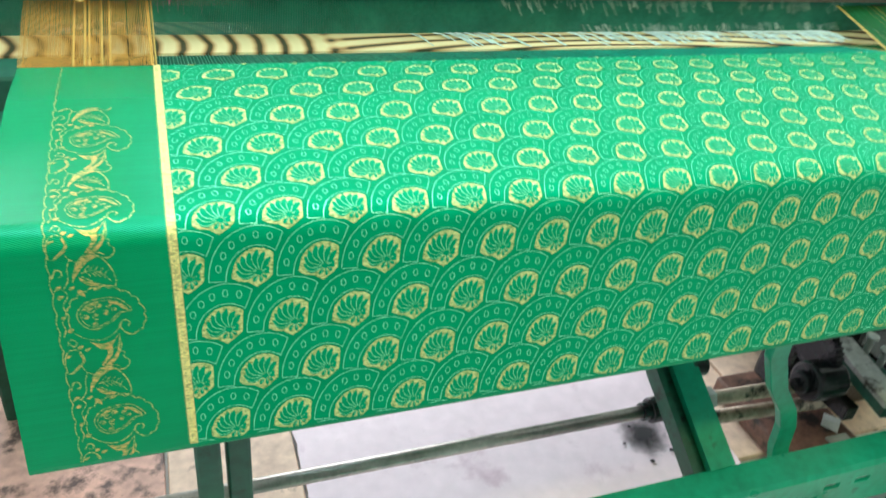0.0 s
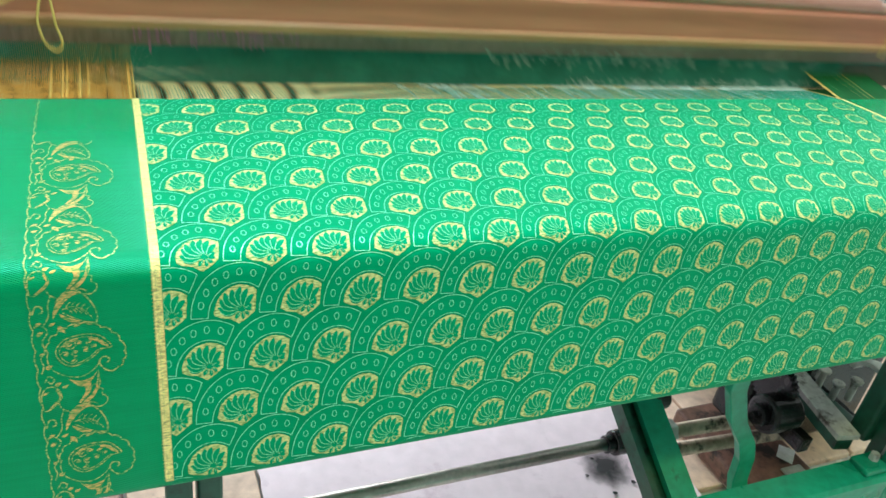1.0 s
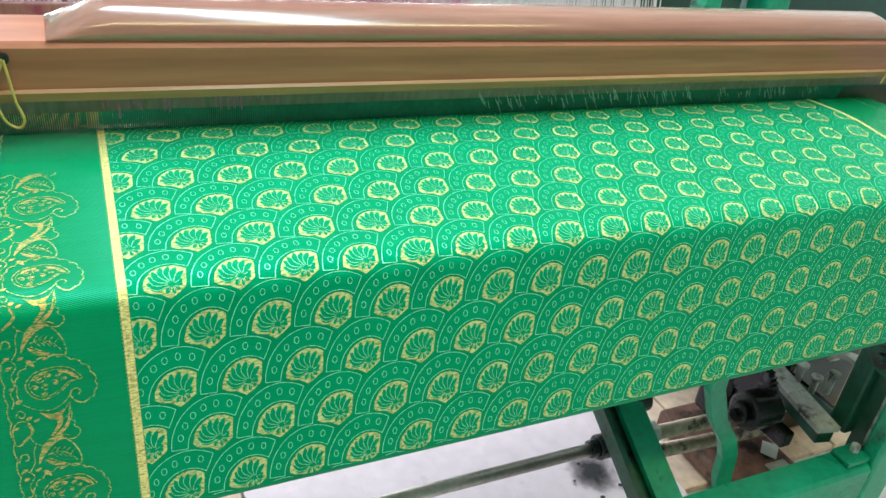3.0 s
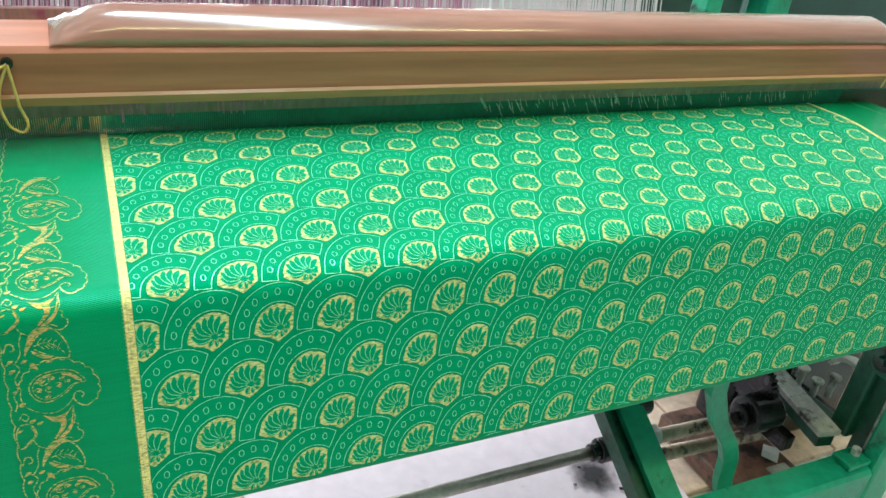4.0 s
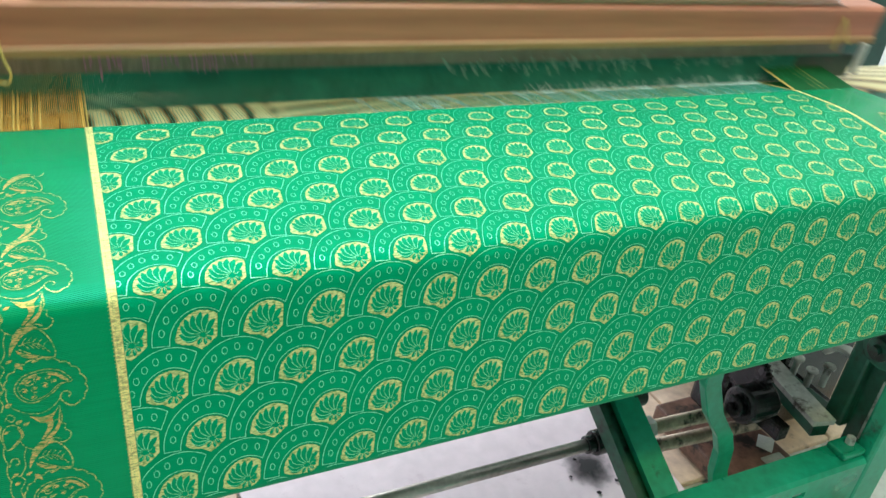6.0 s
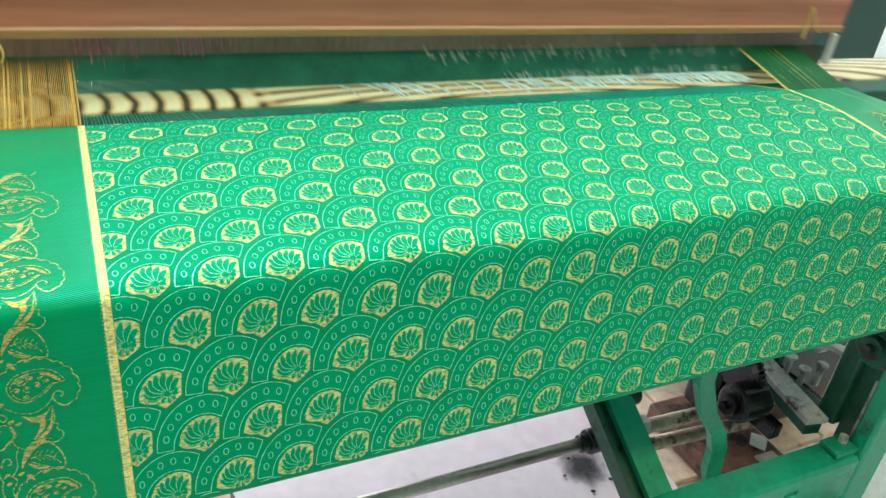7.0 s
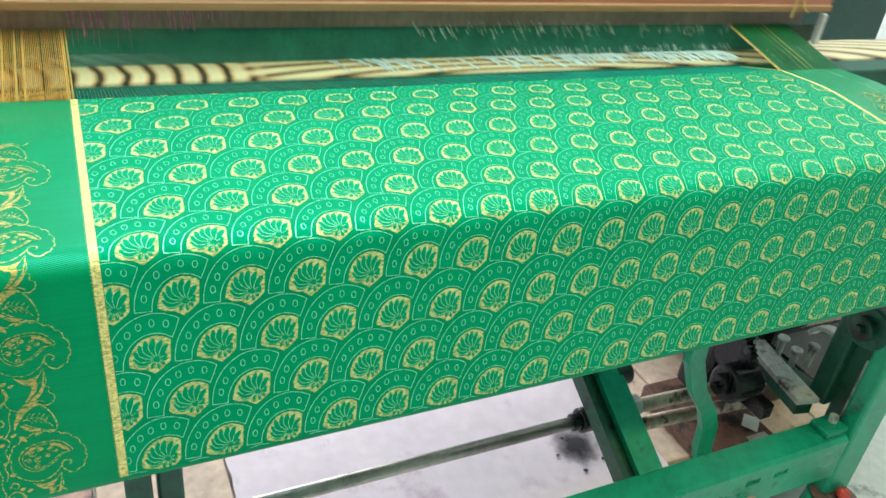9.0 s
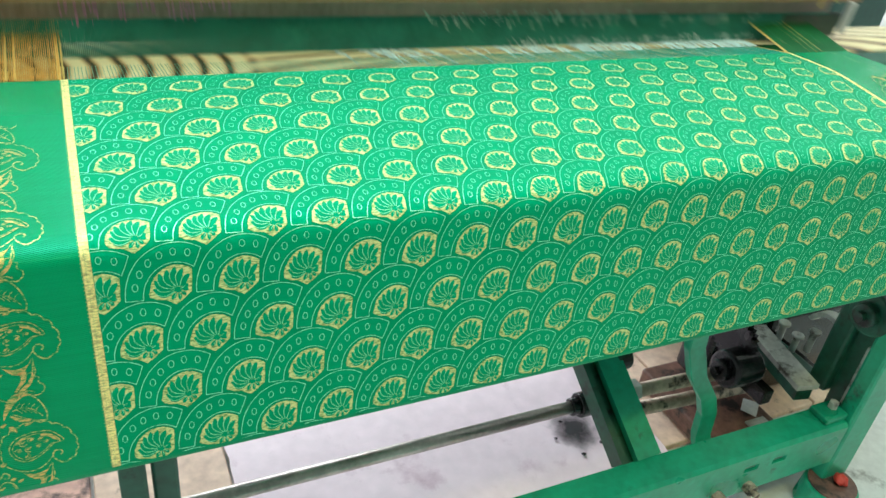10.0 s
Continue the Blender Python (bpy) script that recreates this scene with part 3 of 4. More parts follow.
part("nut", rod((0.768, 0.196, RIDGE - 0.525), (0.786, 0.196, RIDGE - 0.526), 0.019, 6), M_WORN, gear, "bright worn nut")
bm = rod((0.945, 0.170, RIDGE - 0.500), (1.010, 0.170, RIDGE - 0.503), 0.034, 28, bevel=0.006)
rod((0.930, 0.170, RIDGE - 0.499), (0.947, 0.170, RIDGE - 0.500), 0.019, 24, bm=bm, bevel=0.003)
rod((0.922, 0.170, RIDGE - 0.499), (0.932, 0.170, RIDGE - 0.499), 0.008, 6, bm=bm)
part("ratchet_boss", bm, M_BLACK, gear, "greasy black bearing boss")
n = 30
outer = []
for k in range(2 * n):
    a = math.pi * k / n
    r = 0.046 if k % 2 else 0.041
    outer.append((0.205 + 0.0 + r * math.cos(a), RIDGE - 0.47 + r * math.sin(a)))
part("ratchet_wheel", extrude_outline(outer, 0.985, 1.0), M_BLACK, gear, "toothed black ratchet wheel")
part("flat_bar", sweep([(1.055, 0.085, RIDGE - 0.497), (1.068, 0.150, RIDGE - 0.497), (1.088, 0.245, RIDGE - 0.497)], flat(0.042, 0.010)), M_WORN, gear, "worn grey flat bar")
part("bar_support", sweep([(1.050, 0.085, RIDGE - 0.512), (1.083, 0.245, RIDGE - 0.512)], flat(0.03, 0.02)), M_PAINT_SHADED, gear)
# Pan added to darken the brown-stained floor here
part("dark_floor_pan", box(0.965, 1.13, 0.14, 0.36, 0.016, 0.058, 0.006), M_GREASE, gear, "brown oily pan added to darken the stained floor under the gear")
part("pin_bar", box(1.108, 1.140, 0.14, 0.25, RIDGE - 0.53, RIDGE - 0.512, 0.002), M_BLACK, gear)
part("gear_block", box(1.00, 1.10, 0.25, 0.32, RIDGE - 0.62, RIDGE - 0.46, 0.008), M_BLACK, gear)
for k, (x, y, z) in enumerate(((1.122, 0.182, -0.478), (1.126, 0.158, -0.452), (1.122, 0.215, -0.475))):
    bm = rod((x, y, RIDGE + z - 0.04), (x, y, RIDGE + z), 0.006, 12)
    rod((x, y, RIDGE + z), (x, y, RIDGE + z + 0.006), 0.011, 14, bm=bm, bevel=0.002)
    part("pin", bm, M_WORN, gear, "bright steel pin head")
outer = []
for k in range(33):
    a = math.pi * (0.1 + 1.2 * k / 32)
    outer.append(Vector((1.150 + 0.002 * k / 32, 0.150 + 0.038 * math.cos(a), RIDGE - 0.455 + 0.038 * math.sin(a))))
part("wheel_rim", sweep(outer, flat(0.022, 0.008)), M_WORN, gear, "pale worn wheel rim")
part("worm_housing", box(1.160, 1.36, 0.260, 0.50, 0.016, RIDGE - 0.50, 0.012), M_BLACK, gear, "black greasy worm housing")
part("worm_housing", rod((1.19, 0.27, RIDGE - 0.45), (1.34, 0.27, RIDGE - 0.45), 0.045, 24, bevel=0.006), M_BLACK, gear, "black greasy worm housing")
part("housing_lid", box(1.17, 1.33, 0.33, 0.45, RIDGE - 0.469, RIDGE - 0.455, 0.003), M_WORN, gear, "pale worn lid")
# Black bar put in for the deep shade among the gear
part("dark_gear_bar", box(1.02, 1.045, 0.13, 0.27, RIDGE - 0.57, RIDGE - 0.54, 0.003), M_BLACK, gear)


def waste(name, cx, cy, cz, sx, sy, sz, seed, material, label, category):
    bm = bmesh.new()
    bmesh.ops.create_icosphere(bm, subdivisions=3, radius=1.0)
    for v in bm.verts:
        k = 1 + 0.45 * noise.noise(v.co * 1.7 + Vector((seed, 0, 0)))
        v.co = Vector((cx + v.co.x * sx * k, cy + v.co.y * sy * k, max(cz - sz * 0.6, cz + v.co.z * sz * k)))
    return tagged(part(name, bm, material, None, "", True), label, category)


waste("cotton_waste", 0.955, 0.150, 0.0225, 0.022, 0.018, 0.012, 1.0, M_WHITE, "tuft of white cotton waste on the floor sheet", "cotton waste")
waste("cotton_waste", 1.20, 0.33, 0.028, 0.05, 0.04, 0.02, 2.0, M_WHITE, "tuft of white cotton waste on the slab", "cotton waste")
# scraps of paper and tin in the added brown pan
bm = sweep([(1.086, 0.186, 0.0605), (1.101, 0.198, 0.0620), (1.117, 0.211, 0.0608)], flat(0.030, 0.0012))
tagged(part("paper_scrap", bm, M_WHITE), "white paper scrap lying in the added brown oily pan", "paper")
tagged(part("tin_plate", box(1.062, 1.108, 0.146, 0.170, 0.0585, 0.0625, 0.001), M_WORN), "pale worn tin plate lying in the added brown pan", "metal plate")
waste("red_cap", 1.124, 0.000, 0.0655, 0.010, 0.012, 0.010, 5.0, M_RED, "small red plastic cap on the loom foot", "cap")

# ---- the woven cloth ----
cloth = tagged(new("silk_cloth"), "bright green silk brocade cloth stretched over the loom's breast beam", "cloth")
ss = [S_FELL + (-0.028 - S_FELL) * k / 26 for k in range(26)] + [-0.028 + 0.0014 * k for k in range(41)] + [0.032 + (S_BOTTOM - 0.032) * k / 10 for k in range(11)]
for name, x0, x1, stuff_ in (("ground_weave", 0.0, WIDTH, M_SILK), ("border_weave", -BORDER, 0.0, M_SATIN), ("border_weave", WIDTH, WIDTH + BORDER, M_SATIN)):
    xs = [x0 + (x1 - x0) * k / 12 for k in range(13)]
    rows = [[on_cloth(x, s) for x in xs] for s in ss]
    low = on_cloth(0, S_BOTTOM)
    for k in range(1, 7):
        a, r = A2 + (math.pi - A2) * k / 6, 0.009
        rows.append([Vector((x, low.y + r * (math.sin(A2) - math.sin(a)), low.z - r * (math.cos(A2) - math.cos(a)))) for x in xs])
    end = rows[-1][0]
    rows.append([Vector((x, end.y + 0.09, end.z)) for x in xs])
    nx = len(xs)
    faces = [(r * nx + i, (r + 1) * nx + i, (r + 1) * nx + i + 1, r * nx + i + 1) for r in range(len(rows) - 1) for i in range(nx - 1)]
    me = bpy.data.meshes.new(name)
    me.from_pydata([v for row in rows for v in row], [], faces)
    # cloth coordinates: metres across, metres along the warp
    laid_ = ss + [S_BOTTOM + 0.003 * k for k in range(1, 7)] + [S_BOTTOM + 0.11]
    uv = me.uv_layers.new(name="cloth")
    for loop in me.loops:
        uv.data[loop.index].uv = (xs[loop.vertex_index % nx], laid_[loop.vertex_index // nx])
    finish(name, me, stuff_, cloth, smooth=True)


def curve(points, n=6, closed=False):
    """A smooth line through the points: n steps in all for an open one, n a stretch for a closed one."""
    count = len(points)
    total = n * count if closed else n
    out = []
    for k in range(total if closed else total + 1):
        u = k / total * (count if closed else count - 1)
        i = min(int(u), count - 1 if closed else count - 2)
        e = u - i
        p = [points[j % count] if closed else points[min(max(j, 0), count - 1)] for j in (i - 1, i, i + 1, i + 2)]
        out.append(tuple(0.5 * (2 * p[1][c] + (p[2][c] - p[0][c]) * e + (2 * p[0][c] - 5 * p[1][c] + 4 * p[2][c] - p[3][c]) * e * e
                                + (3 * p[1][c] - p[0][c] - 3 * p[2][c] + p[3][c]) * e ** 3) for c in (0, 1)))
    return out


class Weave:
    """Gathers flat figures drawn in cloth coordinates and lays them on the cloth."""

    def __init__(self, lift, x0=0.0025, x1=WIDTH - 0.0025):
        self.v, self.f, self.lift, self.x0, self.x1, self.s0 = [], [], lift, x0, x1, S_FELL

    def put(self, x, s):
        self.v.append(on_cloth(min(max(x, self.x0), self.x1), min(max(s, self.s0), S_BOTTOM), self.lift))
        return len(self.v) - 1

    def outside(self, pts):
        return (all(x <= self.x0 for x, s in pts) or all(x >= self.x1 for x, s in pts) or all(s <= self.s0 for x, s in pts) or all(s >= S_BOTTOM for x, s in pts))

    def ribbon(self, pts, w, closed=False):
        n = len(pts)
        left = []
        for i in range(n):
            a = pts[(i - 1) % n if closed else max(i - 1, 0)]
            b = pts[(i + 1) % n if closed else min(i + 1, n - 1)]
            dx, ds = b[0] - a[0], b[1] - a[1]
            d = math.hypot(dx, ds) or 1
            left.append((-ds / d * w / 2, dx / d * w / 2))
        for i in range(n if closed else n - 1):
            j = (i + 1) % n
            quad = [(pts[i][0] + left[i][0], pts[i][1] + left[i][1]), (pts[j][0] + left[j][0], pts[j][1] + left[j][1]),
                    (pts[j][0] - left[j][0], pts[j][1] - left[j][1]), (pts[i][0] - left[i][0], pts[i][1] - left[i][1])]
            if not self.outside(quad):
                self.f.append([self.put(*q) for q in quad])

    def fan(self, centre, rim):
        for a, b in zip(rim, rim[1:]):
            tri = [centre, a, b]
            if not self.outside(tri):
                self.f.append([self.put(*q) for q in tri])

    def blade(self, base, tip, w, bend=0.0, steps=6):
        """A pointed petal or leaf."""
        dx, ds = tip[0] - base[0], tip[1] - base[1]
        d = math.hypot(dx, ds)
        nx_, ns_ = -ds / d, dx / d
        sides = []
        for k in range(steps + 1):
            e = k / steps
            h = w / 2 * math.sin(math.pi * min(1, e ** 0.75)) if k < steps else 0.0
            o = bend * math.sin(math.pi * e)
            cx, cs = base[0] + dx * e + nx_ * o, base[1] + ds * e + ns_ * o
            sides.append(((cx + nx_ * h, cs + ns_ * h), (cx - nx_ * h, cs - ns_ * h)))
        for (a, b), (c, e) in zip(sides, sides[1:]):
            quad = [a, c, e, b]
            if not self.outside(quad):
                self.f.append([self.put(*q) for q in quad])

    def between(self, a, b, n=10):
        """Fills the strip between two curves."""
        a, b = curve(a, n), curve(b, n)
        for k in range(len(a) - 1):
            quad = [a[k], a[k + 1], b[k + 1], b[k]]
            if not self.outside(quad):
                self.f.append([self.put(*q) for q in quad])

    def data(self, name):
        """The mesh, with all its faces turned outwards."""
        faces = []
        for f in self.f:
            a, b, c = (self.v[i] for i in f[:3])
            n = (b - a).cross(c - a)
            faces.append(f if n.z - n.y > 0 else f[::-1])
        me = bpy.data.meshes.new(name)
        me.from_pydata(self.v, [], faces)
        me.update()
        return me

    def mesh(self, name, material, parent, label=""):
        ob = finish(name, self.data(name), material, parent, label)
        ob["kind"] = "stuff"
        return ob


lines, bands = Weave(0.0005), Weave(0.00025)


def ellipse(cx, cs, a, b, deg0, deg1, n):
    return [(cx + a * math.cos(radians(deg0 + (deg1 - deg0) * k / n)), cs - b * math.sin(radians(deg0 + (deg1 - deg0) * k / n))) for k in range(n + 1)]


# petals of the lotus: direction from its heart in degrees, reach and breadth in pattern sizes, bend
PETALS = ((176, 0.322, 0.128, 0.036), (156, 0.342, 0.130, 0.044), (137, 0.350, 0.130, 0.042), (118, 0.350, 0.124, 0.034), (100, 0.338, 0.118, 0.022),
          (82, 0.316, 0.110, 0.004), (62, 0.266, 0.102, -0.016), (28, 0.132, 0.090, -0.012), (-6, 0.116, 0.064, 0.008), (-44, 0.112, 0.056, 0.006),
          (-84, 0.134, 0.056, 0.004), (-124, 0.142, 0.064, -0.006), (-160, 0.265, 0.104, -0.022))


def scale_figure(x, s, seed):
    """One fish-scale repeat: a dotted ring round a gold fan with a lotus; (x, s) is the fan's foot."""
    outer, core = ellipse(x + 0.03 * P, s - 0.155 * P, 0.73 * P, 0.875 * P, 180, 57, 26), ellipse(x + 0.02 * P, s - 0.14 * P, 0.47 * P, 0.553 * P, 180, 53, 26)
    # the thread wanders a little from pick to pick
    wander = [(0.004 * P * noise.noise((seed, k * 0.8, 1.7)), 0.004 * P * noise.noise((seed, k * 0.8, 5.1))) for k in range(27)]
    lines.ribbon([(a + u, b + v) for (a, b), (u, v) in zip(outer, wander)], 0.00062)
    lines.ribbon([(a - u, b + v) for (a, b), (u, v) in zip(core, wander)], 0.00062)
    for k in range(26):
        for e in range(4):
            quad = [(a[0] + (b[0] - a[0]) * h / 4, a[1] + (b[1] - a[1]) * h / 4) for a, b, h in
                    ((outer[k], core[k], e), (outer[k + 1], core[k + 1], e), (outer[k + 1], core[k + 1], e + 1), (outer[k], core[k], e + 1))]
            if not bands.outside(quad):
                bands.f.append([bands.put(*q) for q in quad])
    a, b = outer[-1], core[-1]
    lines.ribbon([a, ((a[0] + b[0]) / 2 + 0.006 * P, (a[1] + b[1]) / 2), b], 0.00062)
    lines.ribbon([outer[0], core[0]], 0.00062)
    for k, deg in enumerate((163, 145, 127, 109, 90, 70)):
        c = ellipse(x + 0.025 * P, s - 0.15 * P, 0.60 * P, 0.722 * P, deg, deg, 1)[0]
        size = 1 + 0.15 * noise.noise((seed, k * 1.3, 7.7))
        lines.ribbon(ellipse(c[0], c[1], 0.040 * P * size, 0.062 * P, 0, 360, 10)[:-1], 0.00055, True)
    # the fan: a gold field with an arched top, straight side and pointed foot
    rim = ellipse(x + 0.03 * P, s - 0.18 * P, 0.392 * P, 0.470 * P, 180, 52, 22)
    corner = [rim[-1], (x + 0.257 * P, s - 0.34 * P), (x + 0.243 * P, s - 0.186 * P), (x + 0.118 * P, s - 0.075 * P), (x + 0.004 * P, s),
              (x - 0.14 * P, s - 0.098 * P), (x - 0.27 * P, s - 0.120 * P), rim[0]]
    for a, b in zip(corner, corner[1:]):
        rim += [(a[0] + (b[0] - a[0]) * k / 4, a[1] + (b[1] - a[1]) * k / 4) for k in range(1, 5)]
    hx, hs = x + 0.050 * P, s - 0.238 * P
    # frayed rim: the picks end unevenly
    rim = [(u + (u - hx) * 0.045 * noise.noise((seed, k * 1.9, 0.3)), v + (v - hs) * 0.03 * noise.noise((seed, k * 1.9, 4.3))) for k, (u, v) in enumerate(rim[:-1])]
    rim.append(rim[0])
    golds, petals, rays = Weave(0.0004), Weave(0.0006), Weave(0.0009)
    for a, b in zip(rim, rim[1:]):
        for e in range(4):
            quad = [(p[0] + (hx - p[0]) * h / 4.02, p[1] + (hs - p[1]) * h / 4.02) for p, h in ((a, e), (b, e), (b, e + 1), (a, e + 1))]
            if not golds.outside(quad):
                golds.f.append([golds.put(*q) for q in quad])
    calyx = ellipse(hx, hs, 0.052 * P, 0.052 * P, 0, 360, 10)
    petals.fan((hx, hs), calyx)
    for k, (deg, reach, breadth, bend) in enumerate(PETALS):
        petals.lift += 0.000015
        deg += 3 * noise.noise((seed, k * 2.1, 9.0))
        reach *= 1 + 0.07 * noise.noise((seed, k * 1.7, 2.0))
        c, d = math.cos(radians(deg)), math.sin(radians(deg))

        def along(e, o):
            """A point of the petal: e along it, o across; its tip hooks over."""
            o += bend * math.sin(math.pi * e) - 0.040 * max(0.0, e - 0.70) / 0.30 * (1 if reach > 0.22 else 0)
            e = 0.035 / reach + e
            return hx + P * (reach * e * c - o * d), hs - P * (reach * e * d + o * c)

        steps = [0.0, 0.15, 0.32, 0.50, 0.66, 0.80, 0.91, 1.0]
        width = [0.010, 0.36, 0.72, 0.98, 1.0, 0.84, 0.56, 0.10]
        for i in range(7):
            quad = [along(steps[i], width[i] * breadth / 2), along(steps[i + 1], width[i + 1] * breadth / 2),
                    along(steps[i + 1], -width[i + 1] * breadth / 2), along(steps[i], -width[i] * breadth / 2)]
            if not petals.outside(quad):
                petals.f.append([petals.put(*q) for q in quad])
        if k < 7:
            rays.lift += 0.000015
            rays.ribbon([along(e, w * breadth / 2) for e, w in ((0.08, 0.15), (0.2, 0.42), (0.42, 0.75), (0.62, 0.86), (0.80, 0.80), (0.90, 0.6))], 0.00048)
        elif k in (7, 9, 10, 11):
            rays.lift += 0.000015
            rays.ribbon([along(e, 0.3 * breadth * e) for e in (0.0, 0.3, 0.6)], 0.00045)
    if golds.f:
        motif = finish("lotus_motif", golds.data("lotus_motif"), M_GOLD, cloth)
        if petals.f:
            finish("lotus_petal", petals.data("lotus_petal"), M_FIGURE, motif)["kind"] = "stuff"
        if rays.f:
            finish("petal_line_pattern", rays.data("petal_line_pattern"), M_RAY, motif)["kind"] = "stuff"


for r in range(-1, 12):
    for c in range(-1, 20):
        scale_figure((c + 0.5 * (r % 2)) * PX + 0.0058, r * Q - S0, r * 3.7 + c)
bands.mesh("scale_satin", M_FIGURE, cloth, "brighter satin of the scales and petals")
lines.mesh("scale_pattern", M_LINE, cloth, "pale thread scale outlines with small rings")


def border_band(mirror):
    """The paisley band of one border: thin gold outlines with coppery fillings between stems and leaves."""
    lim = (-BORDER, 0.0) if not mirror else (WIDTH, WIDTH + BORDER)
    thin, fill = Weave(0.0005, *lim), Weave(0.0004, *lim)
    # the band begins a little below the newest picks
    thin.s0 = fill.s0 = -0.168

    def laid(cs, points):
        return [(WIDTH - x / 1000 if mirror else x / 1000, cs + d / 1000) for x, d in points]

    steps = 320
    wavy = []
    for k in range(steps + 1):
        d = (S_FELL + (S_BOTTOM - S_FELL) * k / steps) * 1000
        wavy.append((-83.2 - 1.8 * abs(math.sin(d * math.pi / 15.25)) ** 0.7, d))
    edge = Weave(0.0005, *lim)
    edge.ribbon(laid(0, wavy), 0.0009)
    thin.v, thin.f = edge.v, edge.f
    for repeat in range(-3, 3):
        cs = 0.0450 + 0.0915 * repeat

        def line(points, w=0.95, closed=False, n=14):
            thin.ribbon(laid(cs, curve(points, 5 if closed else n, closed)), w / 1000, closed)

        def patch(a, b, n=8):
            fill.between(laid(cs, a), laid(cs, b), n)

        def leaflet(a, b, w):
            (p, q) = laid(cs, (a, b))
            fill.blade(p, q, w / 1000)

        # scalloped outer line of the paisley, running into a curl
        hood = curve([(-76, 18), (-74, 10), (-68, 4), (-60, 0), (-52, -1), (-44, 1), (-36, 5.5), (-30, 12), (-26.5, 22), (-27.5, 30), (-31, 36)], 88)
        line_pts = []
        for k, (u, v) in enumerate(hood):
            bump = 1.5 * abs(math.sin(k * math.pi / 8)) ** 0.7
            a, b = hood[max(k - 1, 0)], hood[min(k + 1, 88)]
            d = math.hypot(b[0] - a[0], b[1] - a[1])
            line_pts.append((u + (b[1] - a[1]) / d * bump, v - (b[0] - a[0]) / d * bump))
        thin.ribbon(laid(cs, line_pts), 0.00095)
        line([(-31, 36), (-35.5, 39), (-40.5, 36.5), (-43.5, 31), (-41.5, 27), (-38, 27), (-36.6, 29.5), (-38.2, 31.2)], 1.1, n=22)
        line([(-76, 18), (-77, 24), (-75.5, 31), (-70, 36.5), (-63, 40), (-56, 40.5), (-49, 37), (-43.5, 31)], 0.8, n=20)
        # the drop inside, with its scrolls
        drop = [(-71, 18), (-66.5, 11), (-60, 8), (-50, 7), (-42, 9), (-37, 14), (-34.5, 19), (-41, 20), (-48, 26), (-56, 30.5), (-63, 31), (-69, 26)]
        line(drop, 0.9, True)
        line([(-55 + (u + 55) * 0.86, 19.5 + (v - 19.5) * 0.84) for u, v in drop], 0.55, True)
        patch([(-49, 9.8), (-43, 11), (-38.5, 15), (-36.5, 18)], [(-49, 11.4), (-44, 13.2), (-40.5, 16.8), (-37, 18.4)])
        patch([(-67, 15), (-62, 10.6), (-56, 9.6)], [(-65, 15.6), (-61, 12.6), (-56, 11)])
        for u, v, r, turn in ((-62, 15, 3.4, 0.4), (-55.5, 13.4, 3.2, 2.2), (-49, 13.6, 2.9, 0.9), (-65, 21.5, 3.0, 3.4), (-58.5, 20.6, 3.4, 1.2), (-52, 19.4, 3.0, 4.0), (-60.5, 27, 3.0, 5.0), (-45.6, 17, 2.3, 2.6)):
            line([(u + r * (1 - 0.15 * i) * math.cos(turn + 0.95 * i), v + 0.9 * r * (1 - 0.15 * i) * math.sin(turn + 0.95 * i)) for i in range(6)], 0.75, n=14)
            leaflet((u - 0.5 * r, v + 0.2 * r), (u + 0.7 * r, v - 0.4 * r), 1.5)
        # coppery ground round the stem below the paisley
        patch([(-65, 41.5), (-58, 44), (-53, 43.5), (-48, 41), (-45, 36)], [(-64, 42.5), (-59, 48), (-54.5, 48.6), (-50, 45), (-46.2, 39)])
        patch([(-56, 47), (-54.5, 53), (-60, 62)], [(-50.5, 46), (-51.5, 54), (-58.5, 62.5)])
        patch([(-46.2, 47), (-49.5, 54.5), (-57, 62), (-61, 67)], [(-46.0, 52), (-49, 58), (-55, 63.5), (-61, 67.2)])
        line([(-52.5, 52.5), (-50, 49), (-46.8, 48), (-45.6, 44), (-44.6, 37)], 1.0)
        line([(-45, 41), (-44.4, 47), (-45.6, 51.5), (-43, 53), (-43.8, 57), (-40.6, 60), (-41.2, 64.5), (-45.5, 67.5), (-49.5, 66.5)], 0.9, n=24)
        line([(-47, 65), (-52, 62.6), (-57, 66), (-63, 71)], 0.8)
        # veined leaf
        line([(-67.5, 72), (-62, 65.2), (-55, 63.6), (-48.5, 68.5), (-44, 76), (-42, 84.5), (-43, 90)], 1.1, n=20)
        line([(-43, 90), (-50, 88.5), (-57.5, 84.5), (-64, 80)], 0.8)
        line([(-64, 77.5), (-57, 76), (-50, 79.5), (-45, 86)], 0.75)
        for k in range(5):
            u, v = -61.5 + 3.1 * k, 76.6 + 0.28 * k * k
            line([(u, v), (u + 1.2, v - 2.6), (u + 3.4, v - 4.4)], 0.55, n=5)
            line([(u, v), (u + 2.4, v + 2.2), (u + 3.6, v + 4.0)], 0.5, n=5)
        patch([(-70.5, 84), (-69, 76), (-62.6, 66.4), (-55, 63.6), (-51, 66)], [(-70, 84), (-66.5, 78), (-60.5, 70.6), (-55, 67), (-51, 66.6)], 12)
        patch([(-66, 80.5), (-60.5, 84), (-53.5, 87.2)], [(-65.5, 83), (-60.5, 87.2), (-53.5, 88.8)])
        leaflet((-68, 90), (-63.5, 96), 3.6)
        leaflet((-58, 91.5), (-52, 89.6), 1.8)
